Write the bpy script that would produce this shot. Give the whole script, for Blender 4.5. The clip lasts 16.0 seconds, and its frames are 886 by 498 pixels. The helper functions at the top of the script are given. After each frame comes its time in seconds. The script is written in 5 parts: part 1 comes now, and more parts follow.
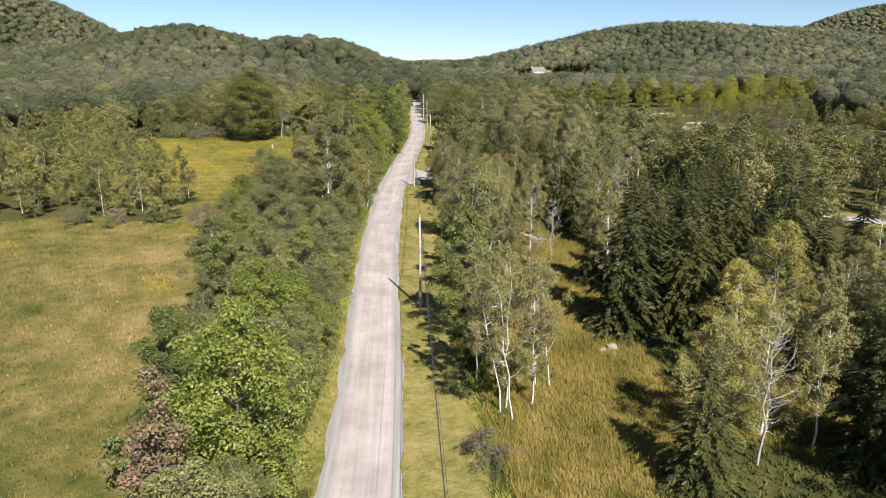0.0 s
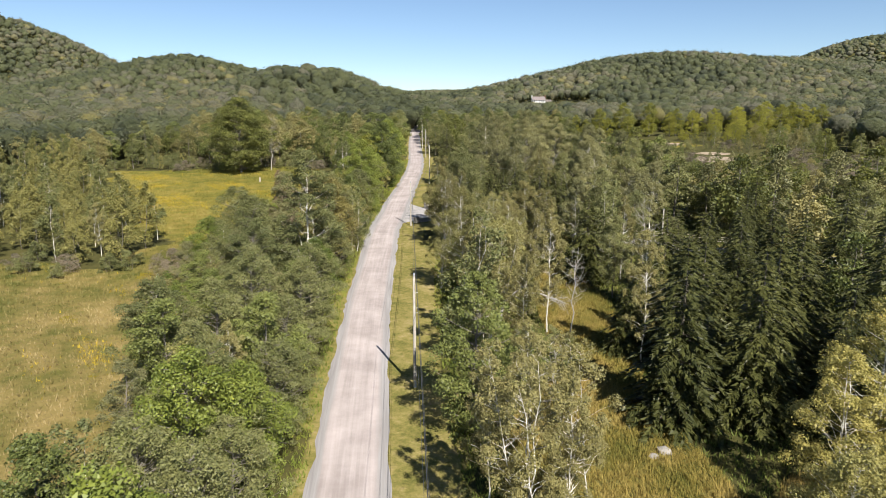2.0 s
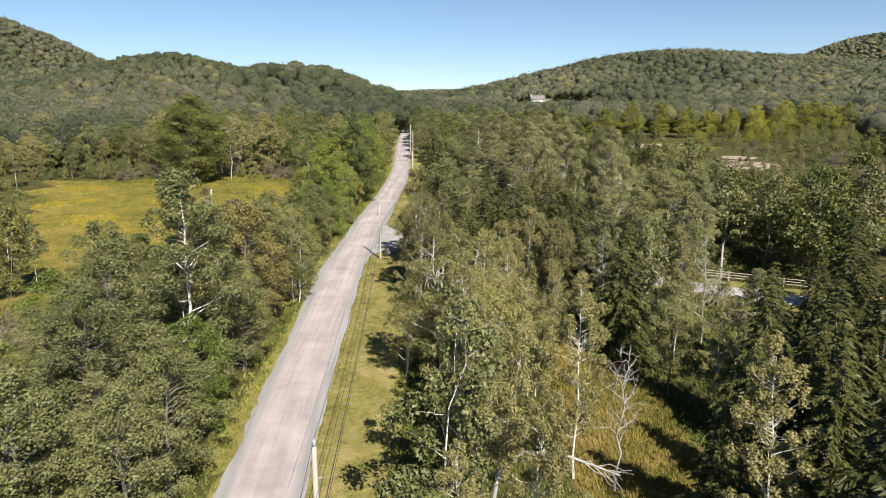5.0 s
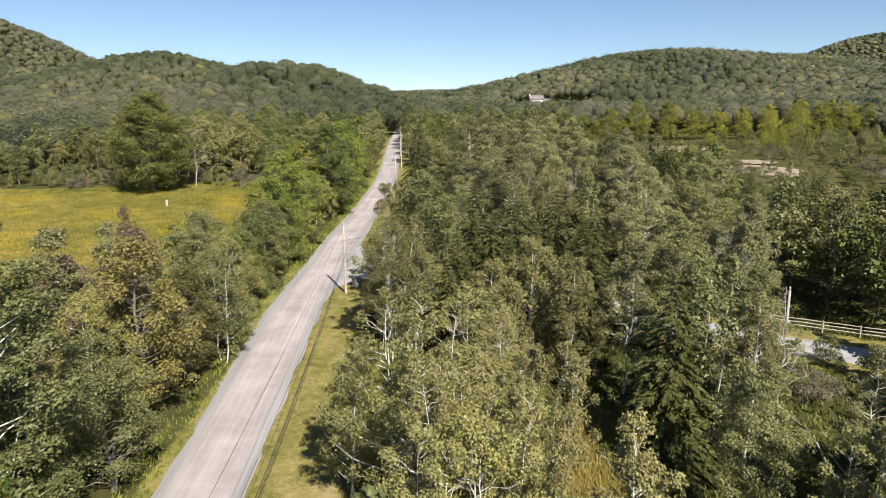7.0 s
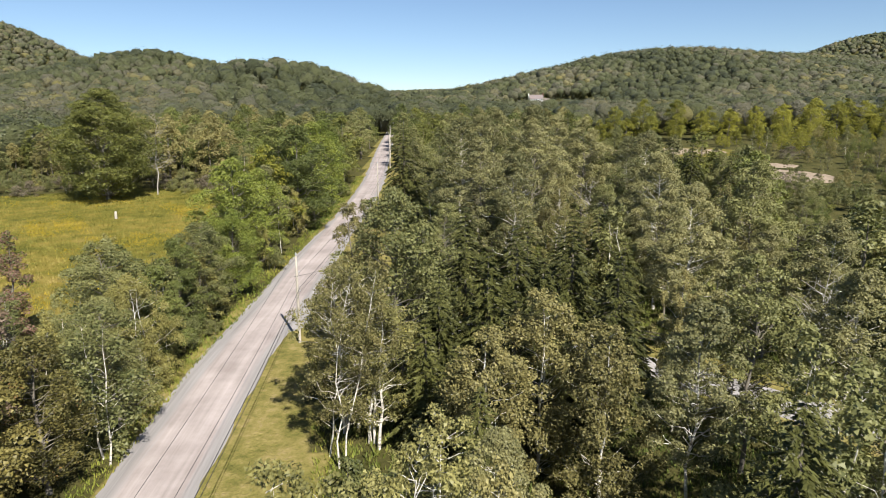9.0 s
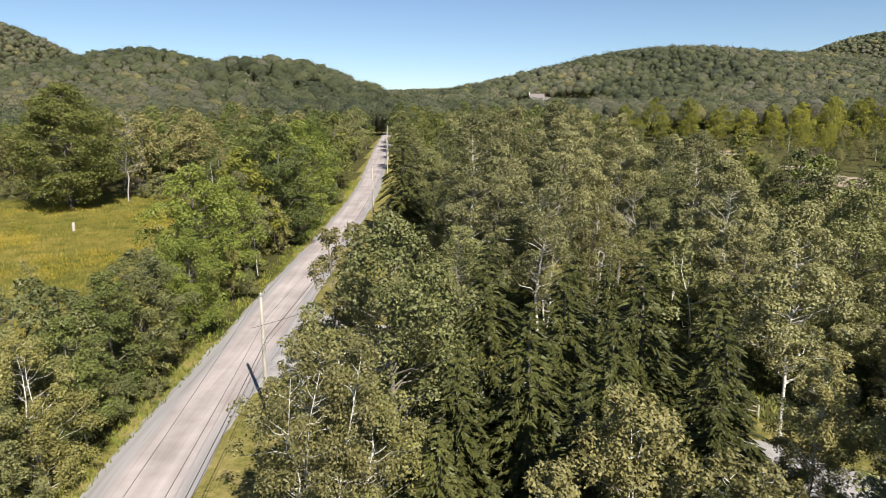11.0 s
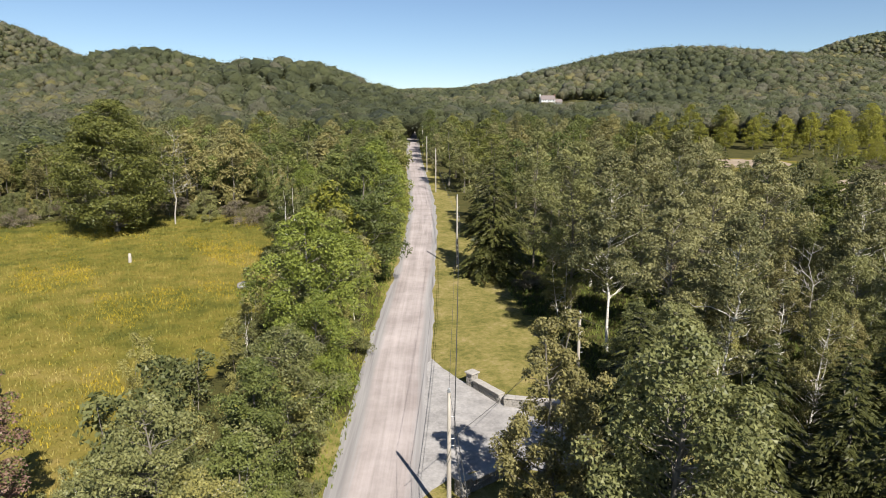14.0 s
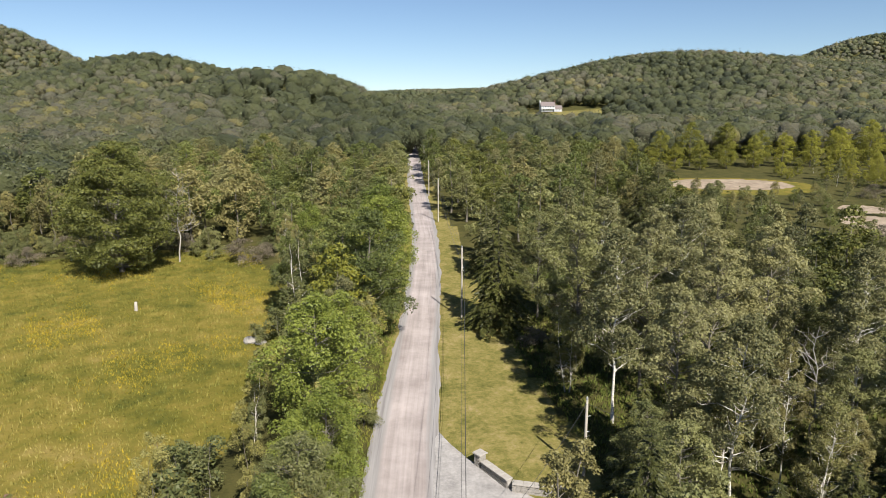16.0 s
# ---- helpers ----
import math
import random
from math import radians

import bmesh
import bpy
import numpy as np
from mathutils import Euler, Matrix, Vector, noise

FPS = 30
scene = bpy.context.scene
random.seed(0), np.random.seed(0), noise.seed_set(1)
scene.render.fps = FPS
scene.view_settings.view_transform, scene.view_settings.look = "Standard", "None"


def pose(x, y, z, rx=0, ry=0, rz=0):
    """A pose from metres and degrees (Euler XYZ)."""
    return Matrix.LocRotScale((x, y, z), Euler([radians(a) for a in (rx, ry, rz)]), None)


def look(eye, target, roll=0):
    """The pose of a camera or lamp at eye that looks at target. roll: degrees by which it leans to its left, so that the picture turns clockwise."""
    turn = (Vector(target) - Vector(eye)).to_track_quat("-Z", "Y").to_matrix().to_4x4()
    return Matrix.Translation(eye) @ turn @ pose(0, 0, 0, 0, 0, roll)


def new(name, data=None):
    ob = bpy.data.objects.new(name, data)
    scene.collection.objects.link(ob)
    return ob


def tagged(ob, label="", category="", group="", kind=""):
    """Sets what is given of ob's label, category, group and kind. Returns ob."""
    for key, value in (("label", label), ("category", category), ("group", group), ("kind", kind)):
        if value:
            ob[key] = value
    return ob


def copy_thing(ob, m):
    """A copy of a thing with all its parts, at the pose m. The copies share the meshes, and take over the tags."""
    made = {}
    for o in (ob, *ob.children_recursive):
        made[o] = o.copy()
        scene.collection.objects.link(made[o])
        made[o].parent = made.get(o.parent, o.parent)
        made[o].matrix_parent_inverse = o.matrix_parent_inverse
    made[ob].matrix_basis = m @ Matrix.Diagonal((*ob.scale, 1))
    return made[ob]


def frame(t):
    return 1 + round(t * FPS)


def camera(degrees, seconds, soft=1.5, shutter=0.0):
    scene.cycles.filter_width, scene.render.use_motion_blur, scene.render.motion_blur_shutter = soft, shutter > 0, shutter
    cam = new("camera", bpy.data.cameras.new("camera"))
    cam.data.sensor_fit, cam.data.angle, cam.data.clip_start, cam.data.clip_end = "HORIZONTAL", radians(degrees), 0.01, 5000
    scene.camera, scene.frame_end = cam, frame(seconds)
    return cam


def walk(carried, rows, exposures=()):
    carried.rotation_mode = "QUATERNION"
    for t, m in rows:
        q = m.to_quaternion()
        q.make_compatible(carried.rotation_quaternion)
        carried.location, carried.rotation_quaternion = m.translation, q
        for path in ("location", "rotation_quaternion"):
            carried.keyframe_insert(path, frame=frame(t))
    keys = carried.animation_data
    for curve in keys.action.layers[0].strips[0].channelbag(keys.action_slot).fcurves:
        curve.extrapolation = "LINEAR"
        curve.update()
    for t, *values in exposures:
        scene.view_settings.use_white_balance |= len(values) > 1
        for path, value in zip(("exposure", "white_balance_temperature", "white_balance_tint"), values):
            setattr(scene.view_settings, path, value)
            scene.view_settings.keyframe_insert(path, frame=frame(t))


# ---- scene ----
cam = camera(68.5, 16.0, soft=0.75, shutter=0.2)
METRES, EYE, TILT, LEAN, TURN = 110.0, 21.2, -13.9, 0.0, 0.0
ROWS = [
    (0.0, 0.0, 0.0, 0.0, 0.0, 0.0, -0.0),
    (0.5, -0.0008, 0.0228, 0.0056, 0.0, -0.01, -0.01),
    (1.0, -0.0013, 0.0505, 0.0122, -0.0, -0.02, 0.01),
    (1.5, -0.0011, 0.082, 0.0205, -0.03, 1.97, 0.05),
    (2.0, -0.0003, 0.1163, 0.0282, -0.03, 2.48, 0.09),
    (2.5, 0.0007, 0.1539, 0.0373, -0.05, 2.48, 0.14),
    (3.0, 0.0033, 0.1938, 0.0469, -0.07, 2.48, 0.17),
    (3.5, 0.008, 0.2356, 0.0579, -0.09, 2.47, 0.19),
    (4.0, 0.0134, 0.2761, 0.0679, -0.12, 2.47, 0.21),
    (6.5, 0.0374, 0.469, 0.1159, -0.24, 2.5, 0.26),
    (7.0, 0.042, 0.5076, 0.1255, -0.29, 2.51, 0.26),
    (7.5, 0.047, 0.5444, 0.1349, -0.32, 2.5, 0.26),
    (8.0, 0.0508, 0.5792, 0.1431, -0.36, 2.5, 0.26),
    (8.5, 0.0535, 0.6139, 0.1523, -0.4, 2.5, 0.26),
    (9.0, 0.0557, 0.6477, 0.1599, -0.44, 2.5, 0.27),
    (11.5, 0.0412, 0.787, 0.1917, -0.67, 2.46, 0.27),
    (12.0, 0.0221, 0.8025, 0.1948, -0.73, 2.45, 0.28),
    (12.5, -0.0026, 0.815, 0.1977, -0.8, 2.43, 0.28),
    (13.0, -0.0297, 0.8234, 0.2025, -0.85, 2.4, 0.27),
    (13.5, -0.0479, 0.8269, 0.2151, -0.88, 2.36, 0.27),
    (14.0, -0.0583, 0.8268, 0.2319, -0.89, 2.34, 0.28),
    (14.5, -0.0635, 0.8259, 0.248, -0.93, 2.31, 0.27),
    (15.0, -0.0647, 0.8242, 0.2634, -0.98, 2.31, 0.27),
    (15.5, -0.065, 0.8214, 0.2784, -1.01, 2.27, 0.27),
    (16.0, -0.0644, 0.8202, 0.2914, -0.95, 2.27, 0.3),
]
walk(cam, [(t, pose(0, 0, EYE, TILT, LEAN, TURN) @ pose(METRES * x, METRES * y, METRES * z, 90 + pitch, roll, yaw)) for t, x, y, z, yaw, pitch, roll in ROWS], exposures=[(0.0, 1.02), (1.0, 1.02), (3.5, 0.98), (9.0, 0.94), (16.0, 0.84)])


# ---------- light ----------
SUN_EL, SUN_AZ = 44.0, 155.0
world = bpy.data.worlds.new("world")
scene.world = world
world.use_nodes = True
wn = world.node_tree
sky = wn.nodes.new("ShaderNodeTexSky")
sky.sky_type, sky.sun_disc = "NISHITA", False
sky.sun_elevation, sky.sun_rotation = radians(SUN_EL), radians(SUN_AZ)
sky.altitude, sky.air_density, sky.dust_density, sky.ozone_density = 400, 0.85, 0.0, 3.0
wn.nodes["Background"].inputs["Strength"].default_value = 0.063
wn.links.new(sky.outputs[0], wn.nodes["Background"].inputs["Color"])
sun_data = bpy.data.lights.new("sun", "SUN")
sun_data.energy, sun_data.angle, sun_data.color = 5.0, radians(0.53), (1.0, 0.95, 0.86)
sun = new("sun", sun_data)
SUN_DIR = Vector((math.sin(radians(SUN_AZ)) * math.cos(radians(SUN_EL)), math.cos(radians(SUN_AZ)) * math.cos(radians(SUN_EL)), math.sin(radians(SUN_EL))))
sun.matrix_world = look(SUN_DIR * 300, (0, 0, 0))

# ---------- the lie of the land ----------
HILLS = [(-112, 570, 30, 72, 124), (-310, 850, 56, 135, 199), (-733, 1088, 144, 229, 306), (301, 1007, 67, 250, 256),
         (648, 1237, 76, 262, 301), (1400, 2128, 226, 430, 400), (150, 2590, 80, 1097, 307), (90, 595, -14, 85, 65)]


def land(x, y):
    """Height of the bare ground, in metres."""
    x, y = np.asarray(x, float), np.asarray(y, float)
    far = np.maximum(y - 500, 0)
    z = np.where(y < 500, 0.047 * (np.maximum(y, -150) - 72), 0.047 * 428 + 0.02 * far * np.exp(-far / 2500))
    for cx, cy, h, sx, sy in HILLS:
        z = z + h * np.exp(-((x - cx) / sx) ** 2 - ((y - cy) / sy) ** 2)
    return z


ROAD = [(-40, -2.0), (0, -3.2), (33, -4.9), (45, -5.5), (63, -7.0), (84, -8.5), (111, -9.5), (122, -9.9), (138, -9.4), (150, -9.4),
        (163, -9.0), (181, -8.5), (200, -8.2), (222, -8.4), (244, -9.4), (271, -10.8), (300, -12.2), (340, -13.6), (420, -16.0), (520, -19)]
DRIVE = [(-9.0, 134.6), (-3.0, 134.6), (4.0, 132.0), (13, 126.5), (22, 121), (30, 114.0), (38, 109), (52, 103), (70, 98)]


def road_x(y):
    return np.interp(y, [r[0] for r in ROAD], [r[1] for r in ROAD])


def smooth(points, step, passes=3):
    """Points along a line, evenly spaced and rounded."""
    p = np.array(points, float)
    d = np.r_[0, np.cumsum(np.hypot(*np.diff(p, axis=0).T))]
    s = np.arange(0, d[-1], step)
    q = np.c_[np.interp(s, d, p[:, 0]), np.interp(s, d, p[:, 1])]
    for _ in range(passes * 4):
        q[1:-1] = (q[:-2] + 2 * q[1:-1] + q[2:]) / 4
    return q


drive_line = smooth(DRIVE, 1.0)


def drive_distance(x, y):
    x, y = np.asarray(x, float), np.asarray(y, float)
    return np.min(np.hypot(x[..., None] - drive_line[:, 0], y[..., None] - drive_line[:, 1]), axis=-1)


def lawn_right(y):
    return np.interp(y, [0, 34, 46, 60, 80, 96, 106, 114, 120, 127, 140, 150, 165, 185, 205, 240, 270, 330], [3.6, 2.9, 2.0, 0.6, -0.5, -0.7, -0.4, -2.2, -3.6, -1, 6.5, 5.0, 2.2, 0.5, -1.0, -3.0, -5.5, -9])


def meadow_right(y):
    """The far edge of the trees that line the road on the meadow's side."""
    return np.interp(y, [-40, 0, 30, 60, 86, 130, 150, 170, 190, 207], [-12, -14, -17, -23, -29, -27, -24, -25, -29, -38])


# ---------- materials ----------
def nodes_of(name):
    m = bpy.data.materials.new(name)
    m.use_nodes = True
    nt = m.node_tree
    return m, nt, nt.nodes["Principled BSDF"], nt.nodes.new, nt.links.new


def noise_node(nt, scale, detail=4, rough=0.6, coord=None, stretch=None):
    n = nt.nodes.new("ShaderNodeTexNoise")
    n.inputs["Scale"].default_value, n.inputs["Detail"].default_value, n.inputs["Roughness"].default_value = scale, detail, rough
    src = coord
    if src is None:
        src = nt.nodes.new("ShaderNodeTexCoord").outputs["Object"]
    if stretch:
        mp = nt.nodes.new("ShaderNodeMapping")
        mp.inputs["Scale"].default_value = stretch
        nt.links.new(src, mp.inputs["Vector"])
        src = mp.outputs[0]
    nt.links.new(src, n.inputs["Vector"])
    return n.outputs[0]


def ramp(nt, fac, stops):
    r = nt.nodes.new("ShaderNodeValToRGB")
    while len(r.color_ramp.elements) < len(stops):
        r.color_ramp.elements.new(0.5)
    for e, (p, c) in zip(r.color_ramp.elements, stops):
        e.position, e.color = p, (*c, 1)
    nt.links.new(fac, r.inputs[0])
    return r.outputs[0]


def mix(nt, fac, a, b, blend="MIX"):
    m = nt.nodes.new("ShaderNodeMix")
    m.data_type, m.blend_type = "RGBA", blend
    for sock, v in ((m.inputs[0], fac), (m.inputs[6], a), (m.inputs[7], b)):
        if isinstance(v, (int, float)):
            sock.default_value = v
        elif isinstance(v, tuple):
            sock.default_value = (*v, 1)
        else:
            nt.links.new(v, sock)
    return m.outputs[2]


def maths(nt, op, a, b=0.0, c=0.0):
    m = nt.nodes.new("ShaderNodeMath")
    m.operation = op
    for sock, v in zip(m.inputs, (a, b, c)):
        if isinstance(v, (int, float)):
            sock.default_value = v
        else:
            nt.links.new(v, sock)
    return m.outputs[0]


def bump(nt, bsdf, height, strength, distance):
    b = nt.nodes.new("ShaderNodeBump")
    b.inputs["Strength"].default_value, b.inputs["Distance"].default_value = strength, distance
    nt.links.new(height, b.inputs["Height"])
    nt.links.new(b.outputs[0], bsdf.inputs["Normal"])


def leaf_material(name, dark, light, accent=None, share=0.0, tint=False, through_light=0.17, relief=False):
    """Leaves: a hue for each tree, a shade for each leaf, and some turned leaves."""
    m, nt, bsdf, node, link = nodes_of(name)
    dark, light = [(r * 1.26, g * 1.0, b * 1.5) for r, g, b in (dark, light)]
    island = node("ShaderNodeNewGeometry").outputs["Random Per Island"]
    if tint:
        at = node("ShaderNodeAttribute")
        at.attribute_name = "tint"
        tree = at.outputs["Fac"]
    else:
        tree = node("ShaderNodeObjectInfo").outputs["Random"]
    big = noise_node(nt, 0.35, 2)
    if tint:
        f = maths(nt, "MULTIPLY_ADD", tree, 0.40, maths(nt, "MULTIPLY_ADD", island, 0.20, maths(nt, "MULTIPLY_ADD", noise_node(nt, 0.9, 4, 0.7), 0.4, -0.10)))
        mid = tuple((a + b) / 2 for a, b in zip(dark, light))
        col = ramp(nt, f, [(0.0, dark), (0.42, tuple(c * k for c, k in zip(mid, (0.80, 0.92, 0.75)))), (0.62, tuple(c * k for c, k in zip(mid, (0.98, 0.98, 1.35)))), (0.82, tuple(c * k for c, k in zip(light, (0.95, 0.95, 0.62)))), (1.0, light)])
    else:
        f = maths(nt, "MULTIPLY_ADD", tree, 0.42, maths(nt, "MULTIPLY_ADD", island, 0.46, maths(nt, "MULTIPLY_ADD", big, 0.75, -0.28)))
        col = ramp(nt, f, [(0.08, tuple(c * 0.85 for c in dark)), (0.92, tuple(c * 1.16 for c in light))])
    if accent:
        col = mix(nt, maths(nt, "GREATER_THAN", maths(nt, "MULTIPLY_ADD", island, 0.45, maths(nt, "MULTIPLY", big, 0.75)), 1 - share), col, accent)
    link(col, bsdf.inputs["Base Color"])
    bsdf.inputs["Roughness"].default_value, bsdf.inputs["Specular IOR Level"].default_value = 0.5, 0.28
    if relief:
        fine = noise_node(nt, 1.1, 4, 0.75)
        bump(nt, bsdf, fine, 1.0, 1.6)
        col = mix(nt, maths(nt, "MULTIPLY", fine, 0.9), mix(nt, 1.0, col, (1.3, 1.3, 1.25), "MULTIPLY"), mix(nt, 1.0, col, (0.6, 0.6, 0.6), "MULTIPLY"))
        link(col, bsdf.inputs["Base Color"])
    tr = node("ShaderNodeBsdfTranslucent")
    link(mix(nt, 1.0, col, (1.15, 1.1, 0.55), "MULTIPLY"), tr.inputs["Color"])
    sh = node("ShaderNodeMixShader")
    sh.inputs[0].default_value = through_light
    link(bsdf.outputs[0], sh.inputs[1])
    link(tr.outputs[0], sh.inputs[2])
    link(sh.outputs[0], nt.nodes["Material Output"].inputs["Surface"])
    return m


def plain_material(name, a, b, scale, rough=0.85, relief=0.3, depth=0.02, metal=0.0, stretch=None):
    m, nt, bsdf, node, link = nodes_of(name)
    n1, n2 = noise_node(nt, scale, 6, 0.65, stretch=stretch), noise_node(nt, scale * 7, 3, 0.6, stretch=stretch)
    f = maths(nt, "MULTIPLY_ADD", n2, 0.4, maths(nt, "MULTIPLY_ADD", n1, 0.9, -0.2))
    link(ramp(nt, f, [(0.25, a), (0.75, b)]), bsdf.inputs["Base Color"])
    bsdf.inputs["Roughness"].default_value, bsdf.inputs["Metallic"].default_value = rough, metal
    bump(nt, bsdf, n2, relief, depth)
    return m


GREEN = leaf_material("green_leaves", (0.040, 0.070, 0.013), (0.138, 0.188, 0.034), (0.23, 0.22, 0.04), 0.10)
BRIGHT = leaf_material("bright_green_leaves", (0.046, 0.088, 0.011), (0.152, 0.215, 0.026), (0.26, 0.26, 0.03), 0.10)
DARK = leaf_material("dark_green_leaves", (0.028, 0.050, 0.009), (0.125, 0.158, 0.024))
SILVER = leaf_material("silvery_poplar_leaves", (0.060, 0.083, 0.023), (0.200, 0.234, 0.068), None, 0.0)
OLIVE = leaf_material("olive_birch_leaves", (0.078, 0.092, 0.022), (0.212, 0.234, 0.060), (0.29, 0.26, 0.06), 0.06)
YELLOW = leaf_material("yellowing_birch_leaves", (0.092, 0.112, 0.024), (0.235, 0.272, 0.066), (0.32, 0.28, 0.05), 0.10)
RED = leaf_material("reddening_leaves", (0.105, 0.085, 0.045), (0.235, 0.170, 0.085), (0.12, 0.13, 0.04), 0.35)
NEEDLE = leaf_material("spruce_needles", (0.022, 0.034, 0.007), (0.080, 0.102, 0.019), None, 0.0, through_light=0.15)
SHRUB = leaf_material("shrub_leaves", (0.050, 0.078, 0.017), (0.160, 0.198, 0.050), (0.22, 0.20, 0.05), 0.08)
GREY = leaf_material("grey_twigs_and_thin_leaves", (0.070, 0.078, 0.036), (0.175, 0.178, 0.085))
SAPLING = leaf_material("yellow_green_sapling_leaves", (0.082, 0.106, 0.020), (0.212, 0.240, 0.052), (0.30, 0.27, 0.05), 0.08)
WOODS = leaf_material("woodland_leaves", (0.036, 0.054, 0.020), (0.172, 0.192, 0.068), (0.23, 0.20, 0.05), 0.05, tint=True)
GOLDLEAF = leaf_material("golden_birch_leaves", (0.112, 0.130, 0.020), (0.282, 0.306, 0.060), (0.40, 0.28, 0.04), 0.12)
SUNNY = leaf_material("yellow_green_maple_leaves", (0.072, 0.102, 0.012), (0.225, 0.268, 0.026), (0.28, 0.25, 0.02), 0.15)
RUST = leaf_material("green_leaves_turning_rust", (0.055, 0.068, 0.014), (0.165, 0.175, 0.036), (0.22, 0.12, 0.04), 0.13)
BRONZE = leaf_material("bronze_maroon_leaves", (0.068, 0.062, 0.030), (0.165, 0.150, 0.068), (0.11, 0.12, 0.04), 0.3)
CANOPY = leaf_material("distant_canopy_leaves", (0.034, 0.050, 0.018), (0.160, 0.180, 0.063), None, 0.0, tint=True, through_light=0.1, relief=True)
BARK = plain_material("grey_bark", (0.10, 0.085, 0.065), (0.24, 0.215, 0.18), 3.0, 0.9, 0.6, 0.03, stretch=(1, 1, 0.25))
DEADWOOD = plain_material("bleached_dead_wood", (0.25, 0.225, 0.20), (0.47, 0.44, 0.40), 4.0, 0.85, 0.4, 0.02, stretch=(1, 1, 0.3))
POLE_WOOD = plain_material("weathered_pole_wood", (0.28, 0.25, 0.21), (0.50, 0.46, 0.40), 5.0, 0.85, 0.4, 0.01, stretch=(1, 1, 0.1))
WIRE = plain_material("black_cable_sheath", (0.03, 0.03, 0.03), (0.06, 0.06, 0.06), 5.0, 0.6, 0.0)
GLAZED = plain_material("grey_porcelain", (0.32, 0.33, 0.34), (0.42, 0.42, 0.42), 20.0, 0.25, 0.0)
STEEL = plain_material("galvanised_steel", (0.38, 0.39, 0.40), (0.52, 0.53, 0.54), 12.0, 0.45, 0.1, metal=0.8)


def birch_bark():
    m, nt, bsdf, node, link = nodes_of("white_birch_bark")
    marks = noise_node(nt, 2.2, 4, 0.7, stretch=(1.2, 1.2, 5.0))
    link(ramp(nt, marks, [(0.36, (0.07, 0.06, 0.05)), (0.44, (0.52, 0.48, 0.42)), (0.7, (0.80, 0.77, 0.71))]), bsdf.inputs["Base Color"])
    bsdf.inputs["Roughness"].default_value = 0.7
    return m


BIRCH = birch_bark()


def along_field(nt):
    """0 in the dry part of the field, 1 in the greener part farther up the valley."""
    pos = nt.nodes.new("ShaderNodeSeparateXYZ")
    nt.links.new(nt.nodes.new("ShaderNodeNewGeometry").outputs["Position"], pos.inputs[0])
    r = nt.nodes.new("ShaderNodeMapRange")
    r.interpolation_type = "SMOOTHSTEP"
    r.inputs["From Min"].default_value, r.inputs["From Max"].default_value = 70, 150
    nt.links.new(maths(nt, "MULTIPLY_ADD", noise_node(nt, 0.05, 3), 60.0, maths(nt, "ADD", pos.outputs[1], -30.0)), r.inputs[0])
    return r.outputs[0]


